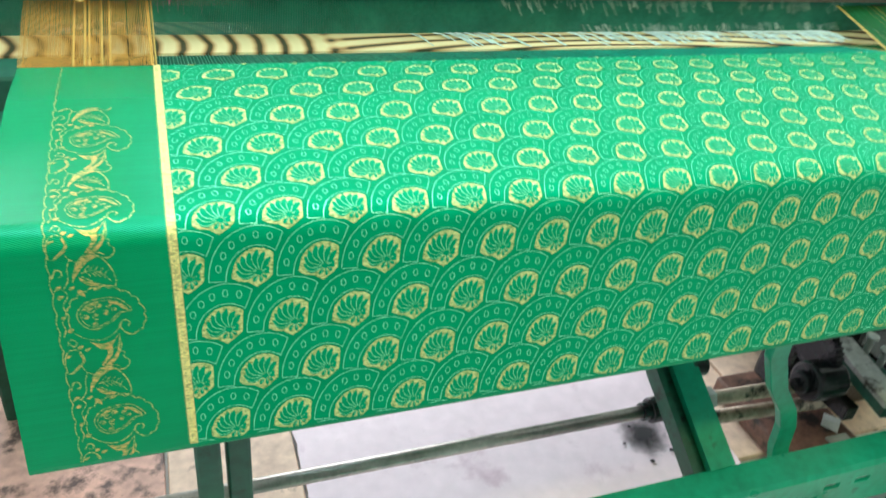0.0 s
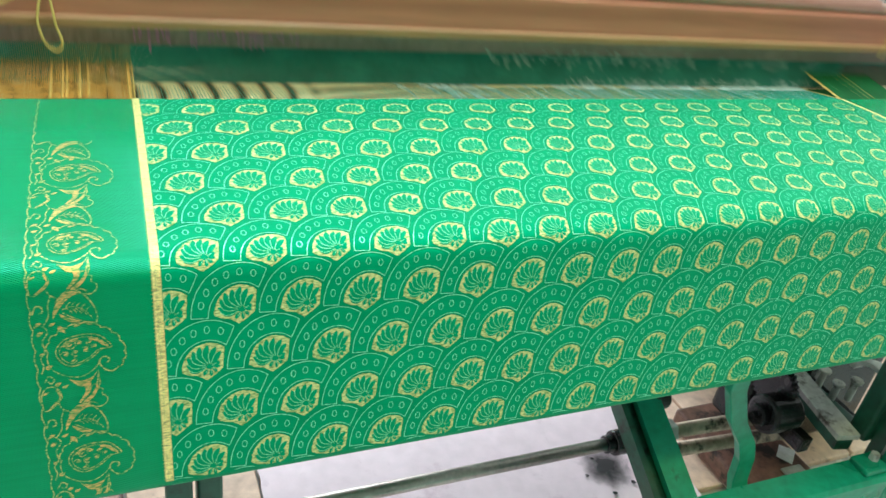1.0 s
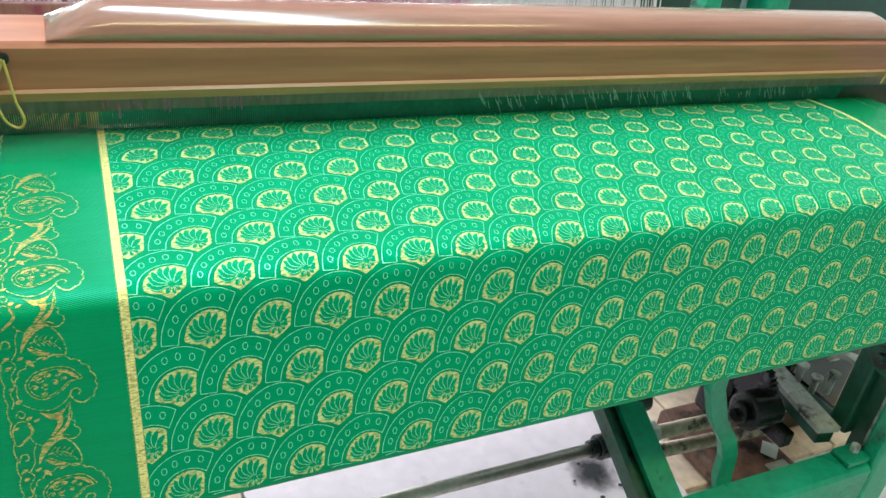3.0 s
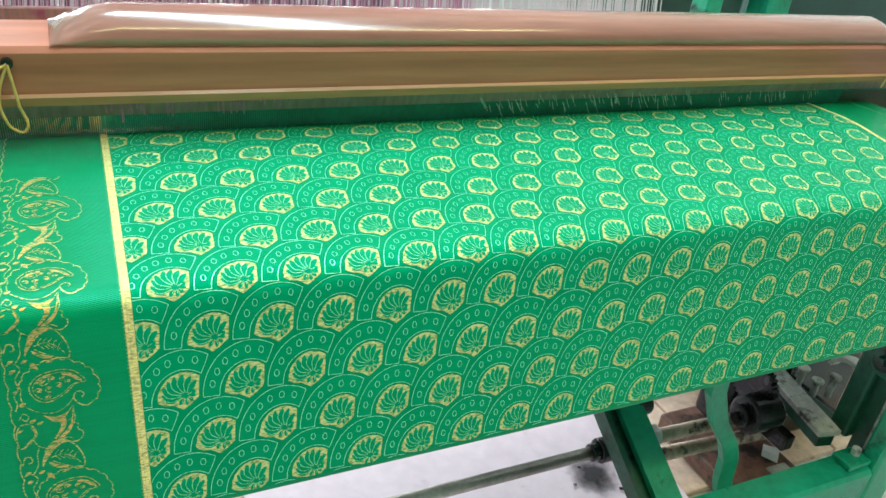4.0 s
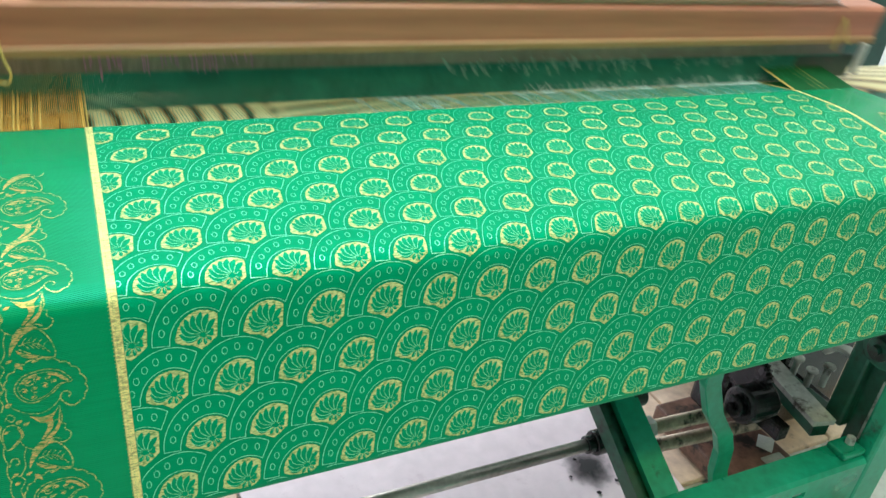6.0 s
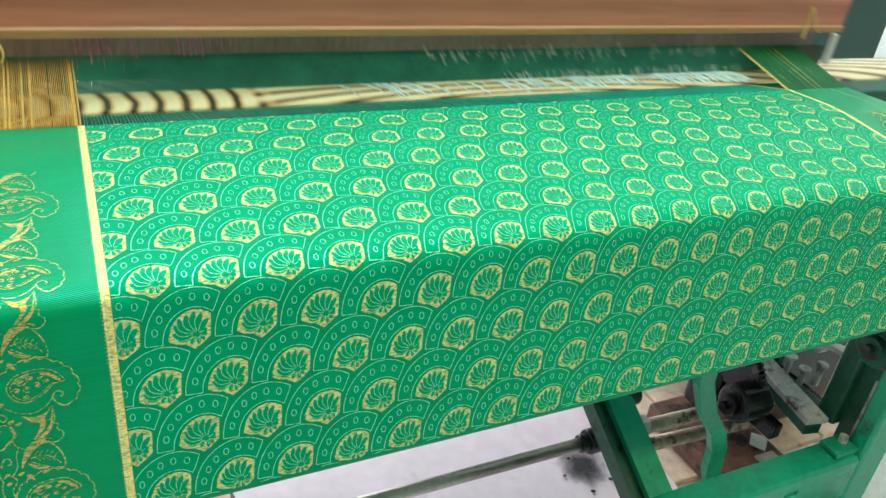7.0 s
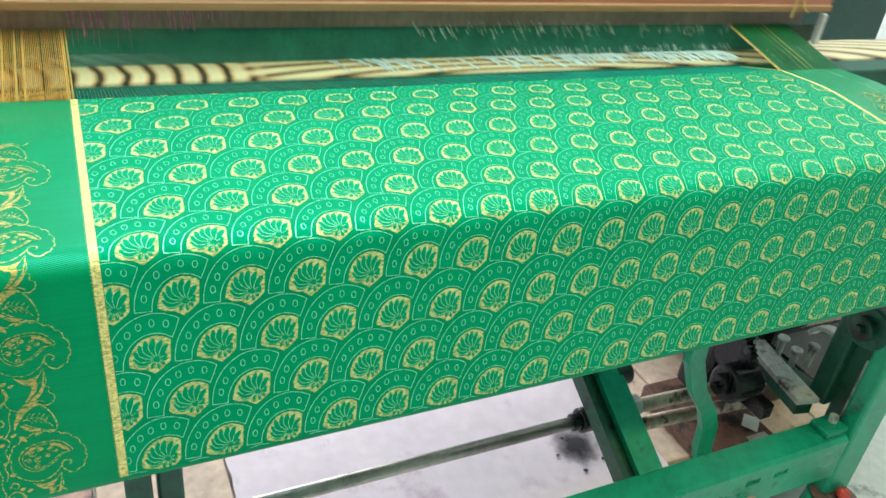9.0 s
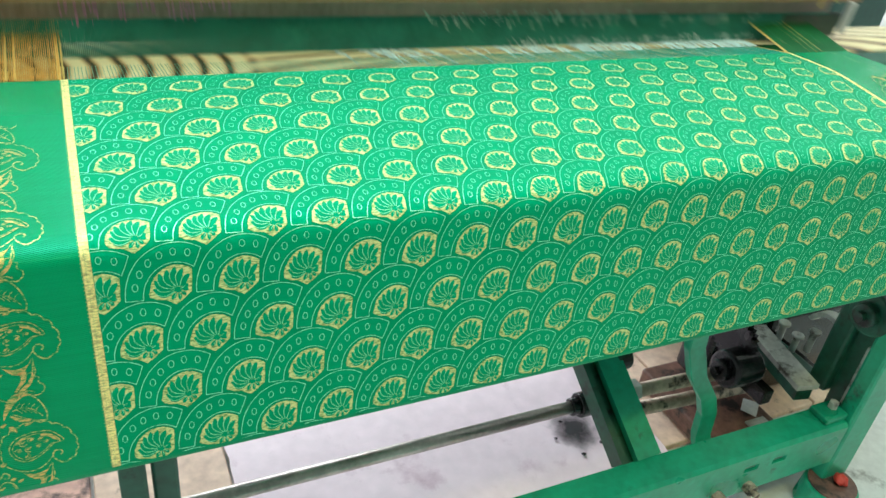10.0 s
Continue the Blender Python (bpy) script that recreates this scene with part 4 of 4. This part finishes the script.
        # heart-shaped leaf, hooks and scrolls beside the wavy line
        line([(-83.5, 62), (-83.6, 54), (-81.5, 48.5), (-77, 46), (-72, 49.5), (-71, 56), (-74.5, 60.5), (-79, 65), (-82.6, 65.4)], 0.9, True)
        patch([(-73, 48.8), (-70, 55), (-73.5, 61), (-79.5, 66)], [(-74, 50), (-72, 55.4), (-75.5, 60), (-80, 64.4)])
        line([(-80.5, 42.5), (-77.5, 37.8), (-74, 40.5), (-76, 43.6), (-78.4, 41.6)], 1.0)
        line([(-83, 80), (-80.5, 74), (-77, 74.4), (-76.4, 78), (-79, 79.4)], 1.1)
        line([(-83, -2), (-79, -3.4), (-74.6, 2), (-78.6, 9.5), (-77.6, 17), (-81, 23), (-79.6, 29), (-81.6, 35)], 0.9, n=24)
        line([(-70, 66), (-72.5, 73), (-73, 82), (-77, 89)], 0.8)
        line([(-64, 70), (-70.5, 66), (-73, 61)], 0.8)
        for u, v, w in ((-76.5, 30, 3.4), (-79.6, 3, 2.8), (-72, 44.5, 2.8), (-80, 87, 2.6), (-79.5, 19, 2.2), (-67.5, 47, 2.2), (-71.4, 88, 2.4), (-80.6, 51, 1.8)):
            leaflet((u - 2.2, v + 1.4), (u + 2.4, v - 0.8), w)
    thin.mesh("border_pattern", M_COPPER, cloth, "thin gold paisley outlines")
    fill.mesh("border_leaf_pattern", M_COPPER_FILL, cloth, "coppery fillings between stems and leaves")


border_band(False)
border_band(True)
for x0, x1 in ((-0.0040, 0.0022), (WIDTH - 0.0022, WIDTH + 0.0040)):
    ed = Weave(0.0006, x0 - 1, x1 + 1)
    n = 190
    for k in range(n):
        s0, s1 = S_FELL + (S_BOTTOM - S_FELL) * k / n, S_FELL + (S_BOTTOM - S_FELL) * (k + 0.95) / n
        xm = x0 + (x1 - x0) * 0.36
        ed.f.append([ed.put(x0, s0), ed.put(x0, s1), ed.put(xm, s1), ed.put(xm, s0)])
        ed.f.append([ed.put(xm + 0.0001, s0), ed.put(xm + 0.0001, s1), ed.put(x1, s1), ed.put(x1, s0)])
    for k in range(0, 150):
        s0 = S_FELL + (S_BOTTOM - S_FELL) * k / 150
        out = -0.0011 if x0 < 0.4 else 0.0011
        xe = x0 if x0 < 0.4 else x1
        ed.f.append([ed.put(xe, s0), ed.put(xe, s0 + 0.0006), ed.put(xe + out, s0 + 0.0010), ed.put(xe + out, s0 + 0.0006)])
    ed.mesh("gold_edge", M_EDGE, cloth, "ribbed gold edge stripe")

# ---- warp threads between the cloth and the harness ----
def threads(x0, x1, pitch, w, length, seed, jitter=0.3):
    """Thin threads that start at the fell line and run back along y."""
    rnd = random.Random(seed)
    v, f = [], []
    x = x0
    while x < x1:
        xx = x + (rnd.random() - 0.5) * pitch * jitter
        ww = w * (0.75 + 0.5 * rnd.random())
        sag = (rnd.random() - 0.5) * 0.0016
        b = len(v)
        for y, dz in ((0.0, 0.0), (length * 0.5, sag), (length, 0.0)):
            v += [(xx - ww / 2, y, dz), (xx + ww / 2, y, dz), (xx, y, dz + ww * 0.8)]
        for k in (0, 3):
            for i in range(3):
                f.append((b + k + i, b + k + (i + 1) % 3, b + k + 3 + (i + 1) % 3, b + k + 3 + i))
        x += pitch
    me = bpy.data.meshes.new("threads")
    me.from_pydata(v, [], f)
    return me


WARP_LEN = 0.42
sheets = {}
for name, label in (("upper_warp", "raised sheet of dark green, orange and gold warp threads"), ("lower_warp", "lowered sheet of dark green, orange and gold warp threads")):
    sh = tagged(new(name), label, "warp threads")
    sh.location = (0, FELL_Y, FELL_Z)
    up = name == "upper_warp"
    if not up:
        finish("body_threads", threads(0.002, WIDTH, 0.0034, 0.0006, WARP_LEN, 2), M_WARP, sh)["kind"] = "stuff"
    finish("border_threads", threads(-0.098, -0.004, 0.0017, 0.0009, WARP_LEN, 3), M_ORANGE, sh, "orange border threads")["kind"] = "stuff"
    finish("edge_threads", threads(-BORDER, -0.098, 0.0015, 0.0008, WARP_LEN, 4), M_ORANGE, sh, "orange border threads")["kind"] = "stuff"
    finish("gold_threads", threads(-0.076, -0.040, 0.0085, 0.0022, WARP_LEN, 5, 0.6), M_GOLDWARP, sh, "thicker gold threads")["kind"] = "stuff"
    finish("gold_threads", threads(-0.006, 0.001, 0.0024, 0.0016, WARP_LEN, 6), M_GOLDWARP, sh, "thicker gold threads")["kind"] = "stuff"
    finish("border_threads", threads(WIDTH + 0.003, WIDTH + BORDER, 0.0016, 0.0009, WARP_LEN, 7), M_WARP_LIT, sh, "bright green border threads")["kind"] = "stuff"
    finish("gold_threads", threads(WIDTH - 0.002, WIDTH + 0.003, 0.003, 0.0013, WARP_LEN, 8), M_GOLDWARP, sh, "thicker gold threads")["kind"] = "stuff"
    finish("gold_threads", threads(WIDTH + 0.045, WIDTH + 0.08, 0.011, 0.0009, WARP_LEN, 9, 0.6), M_GOLDWARP, sh, "thicker gold threads")["kind"] = "stuff"
    if up:
        dense = threads(0.0, WIDTH, 0.0012, 0.0010, WARP_LEN - 0.15, 10)
        for v in dense.vertices:
            v.co.y += 0.15
        finish("rear_threads", dense, M_WARP, sh)["kind"] = "stuff"
    sheets[name] = sh

# ---- sley: cap, reed and race board swing together ----
PIVOT = (0.39, RIDGE - 0.65)
sley = tagged(new("sley"), "swinging loom sley with a varnished brown wooden cap", "sley")
sley.location = (0, *PIVOT)
part("cap", extrude_outline([(-0.012, 0.740), (-0.013, 0.780), (-0.009, 0.785), (0.040, 0.785), (0.044, 0.780), (0.044, 0.731), (0.002, 0.731)], -0.34, 1.13), M_CAP, sley)
part("cap_lip", extrude_outline([(-0.0125, 0.7405), (-0.0160, 0.7385), (-0.0155, 0.7300), (-0.004, 0.7285), (0.001, 0.7300)], -0.34, 1.13), M_CAP_EDGE, sley, "bare light wood lower edge")
# raised rounded hand rail with tapered ends
bm = bmesh.new()
prof = [(-0.011, 0.0), (-0.0115, 0.35), (-0.006, 0.62), (0.002, 0.88), (0.010, 1.0), (0.026, 1.0), (0.036, 0.85), (0.041, 0.4), (0.041, 0.0)]
rings = []
for x, k in ((-0.036, 0.04), (-0.020, 0.45), (-0.002, 0.85), (0.02, 1.0), (0.5, 1.0), (1.0, 1.0), (1.015, 0.85), (1.03, 0.4), (1.042, 0.04)):
    rings.append([bm.verts.new((x, y, 0.7855 + 0.024 * h * k)) for y, h in prof])
n = len(prof)
for r0, r1 in zip(rings, rings[1:]):
    for i in range(n):
        bm.faces.new((r0[i], r0[(i + 1) % n], r1[(i + 1) % n], r1[i]))
bm.faces.new(rings[0])
bm.faces.new(rings[-1])
bmesh.ops.recalc_face_normals(bm, faces=bm.faces)
part("hand_rail", bm, M_RAIL, sley, "rounded varnished hand rail", True)
part("race_board", extrude_outline([(-0.033, 0.648), (-0.031, 0.6557), (0.006, 0.662), (0.050, 0.662), (0.050, 0.610), (-0.033, 0.610)], -0.40, 1.60), M_RACE, sley, "light figured wood race board")
# Dark ledge added in place of the shaded gap before the board
part("dark_gap_ledge", extrude_outline([(-0.0335, 0.6535), (-0.066, 0.6475), (-0.068, 0.644), (-0.068, 0.612), (-0.0335, 0.610)], -0.40, 1.60), M_PAINT_SHADED, sley, "dark green ledge added for the dark gap before the race board")
part("reed_band", box(-0.15, 1.10, 0.0085, 0.0125, 0.703, 0.7305), M_REED_TOP, sley, "maroon reed binding")
v, f = [], []
k = 0
x = -0.15
while x < 1.10:
    b = len(v)
    for z in (0.660, 0.704):
        v += [(x, 0.0080, z), (x + 0.0014, 0.0080, z), (x + 0.0014, 0.0115, z), (x, 0.0115, z)]
    f += [(b, b + 1, b + 5, b + 4), (b + 1, b + 2, b + 6, b + 5), (b + 3, b, b + 4, b + 7), (b + 2, b + 3, b + 7, b + 6)]
    x += 0.0019
me = bpy.data.meshes.new("reed_mesh")
me.from_pydata(v, [], f)
finish("reed_mesh", me, M_DENT, sley, "fine dark reed wires")["kind"] = "stuff"
def thin_strips(name, count, xr, hr, length, lean, w, material, seed, label):
    rnd = random.Random(seed)
    v, f = [], []
    for k in range(count):
        x, h, n = xr[0] + (xr[1] - xr[0]) * rnd.random(), hr[0] + (hr[1] - hr[0]) * rnd.random(), length * (0.5 + rnd.random())
        dx = lean * n * (0.6 + 0.8 * rnd.random())
        b = len(v)
        v += [(x, 0.0066, h), (x + w, 0.0066, h), (x + w + dx, 0.0060, h - n), (x + dx, 0.0060, h - n)]
        f.append((b, b + 1, b + 2, b + 3))
    me = bpy.data.meshes.new(name)
    me.from_pydata(v, [], f)
    finish(name, me, material, sley, label)["kind"] = "stuff"


thin_strips("pink_thread", 40, (0.0, 0.17), (0.722, 0.730), 0.018, 0.05, 0.0016, M_PINK, 31, "pink threads behind the reed")
# Glints of the warp at the reed, drawn as pale slanting strips
thin_strips("pale_thread", 70, (0.40, 0.72), (0.700, 0.712), 0.012, 0.6, 0.0009, M_GLINT, 32, "pale strips painted as glints of shiny warp threads at the reed")
thin_strips("pale_thread", 34, (0.76, 0.95), (0.698, 0.708), 0.010, 0.6, 0.0009, M_GLINT, 33, "pale strips painted as glints of shiny warp threads at the reed")
thin_strips("pale_thread", 90, (0.52, 0.95), (0.668, 0.676), 0.012, 0.8, 0.0010, M_GLINT, 34, "pale strips painted as glints of shiny warp threads at the reed")
# Painted glints across the race board, as thin raised slivers
rnd = random.Random(35)
v, f = [], []
for k in range(130):
    x = (0.28, 0.50, 0.78)[k % 3] + (0.62, 0.30, 0.15)[k % 3] * rnd.random()
    n, w = 0.4 + 0.6 * rnd.random(), 0.0009 + 0.0014 * rnd.random()
    dx, b = 0.034 * n * (0.7 + 0.6 * rnd.random()), len(v)
    for e, up in ((0.0, 0.0012), (0.5, 0.0035), (1.0, 0.0014)):
        y = 0.0045 - 0.0355 * n * e
        z = 0.662 + (y - 0.006) * 0.170 + up
        v += [(x + dx * e, y, z), (x + dx * e + w, y, z), (x + dx * e + w / 2, y, z + w * 0.7)]
    for h in (0, 3):
        f += [(b + h + i, b + h + (i + 1) % 3, b + h + 3 + (i + 1) % 3, b + h + 3 + i) for i in range(3)]
me = bpy.data.meshes.new("board_glint")
me.from_pydata(v, [], f)
finish("board_glint", me, M_GLINT, sley, "pale strips painted as glints of shiny threads over the race board")["kind"] = "stuff"
part("reed_end_panel", box(1.005, 1.135, 0.0078, 0.0135, 0.664, 0.703, 0.002), M_SHADE_PANEL, sley, "dull grey-green end panel of the reed")
part("reed_end", box(-0.165, -0.15, 0.004, 0.016, 0.655, 0.722, 0.002), M_BLACK, sley)
part("reed_end", box(1.137, 1.147, -0.002, 0.008, 0.672, 0.722, 0.002), M_WHITE, sley, "white painted reed end clamp")
part("sword", box(-0.36, -0.32, 0.01, 0.045, 0.0, 0.74, 0.004), M_PAINT_SHADED, sley)
part("sword", box(1.50, 1.54, 0.012, 0.045, 0.0, 0.64, 0.004), M_PAINT_SHADED, sley)
part("hole_rim", rod((-0.070, -0.0125, 0.772), (-0.070, -0.0165, 0.772), 0.0048, 18), M_BLACK, sley)
cord([(-0.070, -0.016, 0.772), (-0.079, -0.019, 0.748), (-0.080, -0.021, 0.728), (-0.069, -0.021, 0.708), (-0.064, -0.021, 0.709), (-0.066, -0.020, 0.735), (-0.070, -0.017, 0.772)], 0.0013, M_CORD, "thread_loop", sley, "hanging loop of gold thread")
cord([(-0.070, -0.0165, 0.772), (-0.10, -0.019, 0.756), (-0.14, -0.019, 0.738), (-0.19, -0.017, 0.730)], 0.0013, M_CORD, "thread_tail", sley, "gold thread tied to the cap")
cord([(1.045, -0.016, 0.770), (1.043, -0.019, 0.745), (1.041, -0.020, 0.722)], 0.0013, M_CORD, "thread_loop", sley, "hanging loop of gold thread")
cord([(1.045, -0.016, 0.770), (1.056, -0.019, 0.752), (1.062, -0.020, 0.738), (1.075, -0.018, 0.730)], 0.0013, M_CORD, "thread_tail", sley, "gold thread tied to the cap")

# ---- behind the sley: harness cords and the next loom ----
def cord_bank(name, x0, x1, y, pitch, r, material, seed, label, lean=0.0):
    rnd = random.Random(seed)
    v, f = [], []
    x = x0
    while x < x1:
        xx = x + (rnd.random() - 0.5) * pitch
        yy = y + (rnd.random() - 0.5) * 0.03
        rr = r * (0.6 + 0.8 * rnd.random())
        top_x = 0.42 + (xx - 0.42) * (1 - lean)
        b = len(v)
        for z, cx in ((RIDGE - 0.10, xx), (RIDGE + 1.0, top_x)):
            v += [(cx - rr, yy, z), (cx + rr * 0.5, yy - rr, z), (cx + rr * 0.5, yy + rr, z)]
        for i in range(3):
            f.append((b + i, b + (i + 1) % 3, b + 3 + (i + 1) % 3, b + 3 + i))
        x += pitch * (0.6 + 0.8 * rnd.random())
    me = bpy.data.meshes.new(name)
    me.from_pydata(v, [], f)
    ob = finish(name, me, material)
    return tagged(ob, label, "harness cords", kind="stuff")


cord_bank("harness_cords", -0.16, 1.08, 0.76, 0.0045, 0.0012, M_PALE, 11, "pale harness cords hanging behind the sley", 0.25)
cord_bank("harness_cords", -0.16, 0.62, 0.72, 0.0042, 0.0012, M_PINK, 12, "pink harness cords hanging behind the sley", 0.25)
cord_bank("harness_cords", -0.16, 0.45, 0.69, 0.0075, 0.0013, M_PLUM, 13, "plum harness cords hanging behind the sley", 0.25)
cord_bank("harness_cords", -0.16, 1.08, 0.82, 0.0036, 0.0016, M_PALE, 14, "pale harness cords hanging behind the sley", 0.25)
heald = tagged(new("heald_frame"), "dark heald frame with maroon and pink heald cords behind the reed", "heald frame")
part("upper_bar", box(-0.22, 1.14, 0.600, 0.612, RIDGE - 0.020, RIDGE + 0.060, 0.002), M_MAROON, heald, "maroon bar with pink cords")
part("lower_panel", box(-0.22, 1.14, 0.604, 0.616, RIDGE - 0.36, RIDGE - 0.020, 0.002), M_WARP, heald, "dark green heald cords")
part("side_bar", box(-0.235, -0.22, 0.596, 0.620, 0.0, RIDGE + 0.06, 0.002), M_BLACK, heald)
part("side_bar", box(1.14, 1.155, 0.596, 0.620, 0.0, RIDGE + 0.06, 0.002), M_BLACK, heald)
v, f = [], []
rnd = random.Random(21)
for k in range(130):
    x = rnd.random() ** 1.5 * 0.30 if k < 60 else 0.3 + 0.8 * rnd.random()
    h = RIDGE - 0.012 - 0.02 * rnd.random()
    b = len(v)
    v += [(x, 0.597, h), (x + 0.0009, 0.597, h), (x + 0.0009, 0.597, h + 0.05), (x, 0.597, h + 0.05)]
    f.append((b, b + 1, b + 2, b + 3))
me = bpy.data.meshes.new("heald_cord")
me.from_pydata(v, [], f)
finish("heald_cord", me, M_PINK, heald, "pink heald cords")["kind"] = "stuff"
beam = tagged(new("harness_frame"), "wooden harness frame above the loom", "loom frame")
part("comber_board", box(-0.30, 1.20, 0.66, 0.86, RIDGE + 0.98, RIDGE + 1.02, 0.004), M_CAP_EDGE, beam)
for x in (-0.30, 1.16):
    part("upright", box(x, x + 0.04, 0.74, 0.79, 0.0, RIDGE + 0.98, 0.004), M_PAINT, beam)
other = tagged(new("neighbour_loom"), "teal painted loom standing behind, with white rails", "loom")
part("panel", box(1.25, 1.62, 1.10, 1.40, 0.0, RIDGE + 0.20, 0.01), M_TEAL, other)
part("rail", box(1.18, 1.66, 1.06, 1.098, RIDGE + 0.02, RIDGE + 0.05, 0.004), M_WHITE, other, "white rail")
part("upright", box(1.66, 1.74, 1.05, 1.13, 0.0, RIDGE + 0.7, 0.006), M_PAINT, other)
part("upright", box(1.88, 1.96, 1.25, 1.33, 0.0, RIDGE + 0.9, 0.006), M_PAINT_SHADED, other)
part("panel", box(1.96, 2.6, 1.3, 1.8, 0.0, RIDGE + 0.3, 0.01), M_TEAL, other)
cord([(1.70, 1.04, RIDGE + 0.02), (1.74, 1.03, RIDGE + 0.11), (1.84, 1.05, RIDGE + 0.16), (1.92, 1.24, RIDGE + 0.12)], 0.012, M_WHITE, "hose", other, "bent white hose")

# ---- movement ----
BEAT0, PERIOD = 0.328, 0.5285     # first beat-up, seconds from beat to beat


def back_share(t):
    """0 when the reed strikes the fell, 1 when the sley stands back."""
    return 0.5 - 0.5 * math.cos(2 * math.pi * (t - BEAT0) / PERIOD)


def motions():
    times = [k / 15 for k in range(151)]
    walk(sley, [(t, pose(0, *PIVOT, 12.0 - 12.4 * back_share(t), 0, 0)) for t in times])
    walk(sheets["upper_warp"], [(t, pose(0, FELL_Y, FELL_Z, 1.5 + 15.0 * back_share(t), 0, 0)) for t in times])
    walk(sheets["lower_warp"], [(t, pose(0, FELL_Y, FELL_Z, -1.5 - 13.0 * back_share(t), 0, 0)) for t in times])


motions()
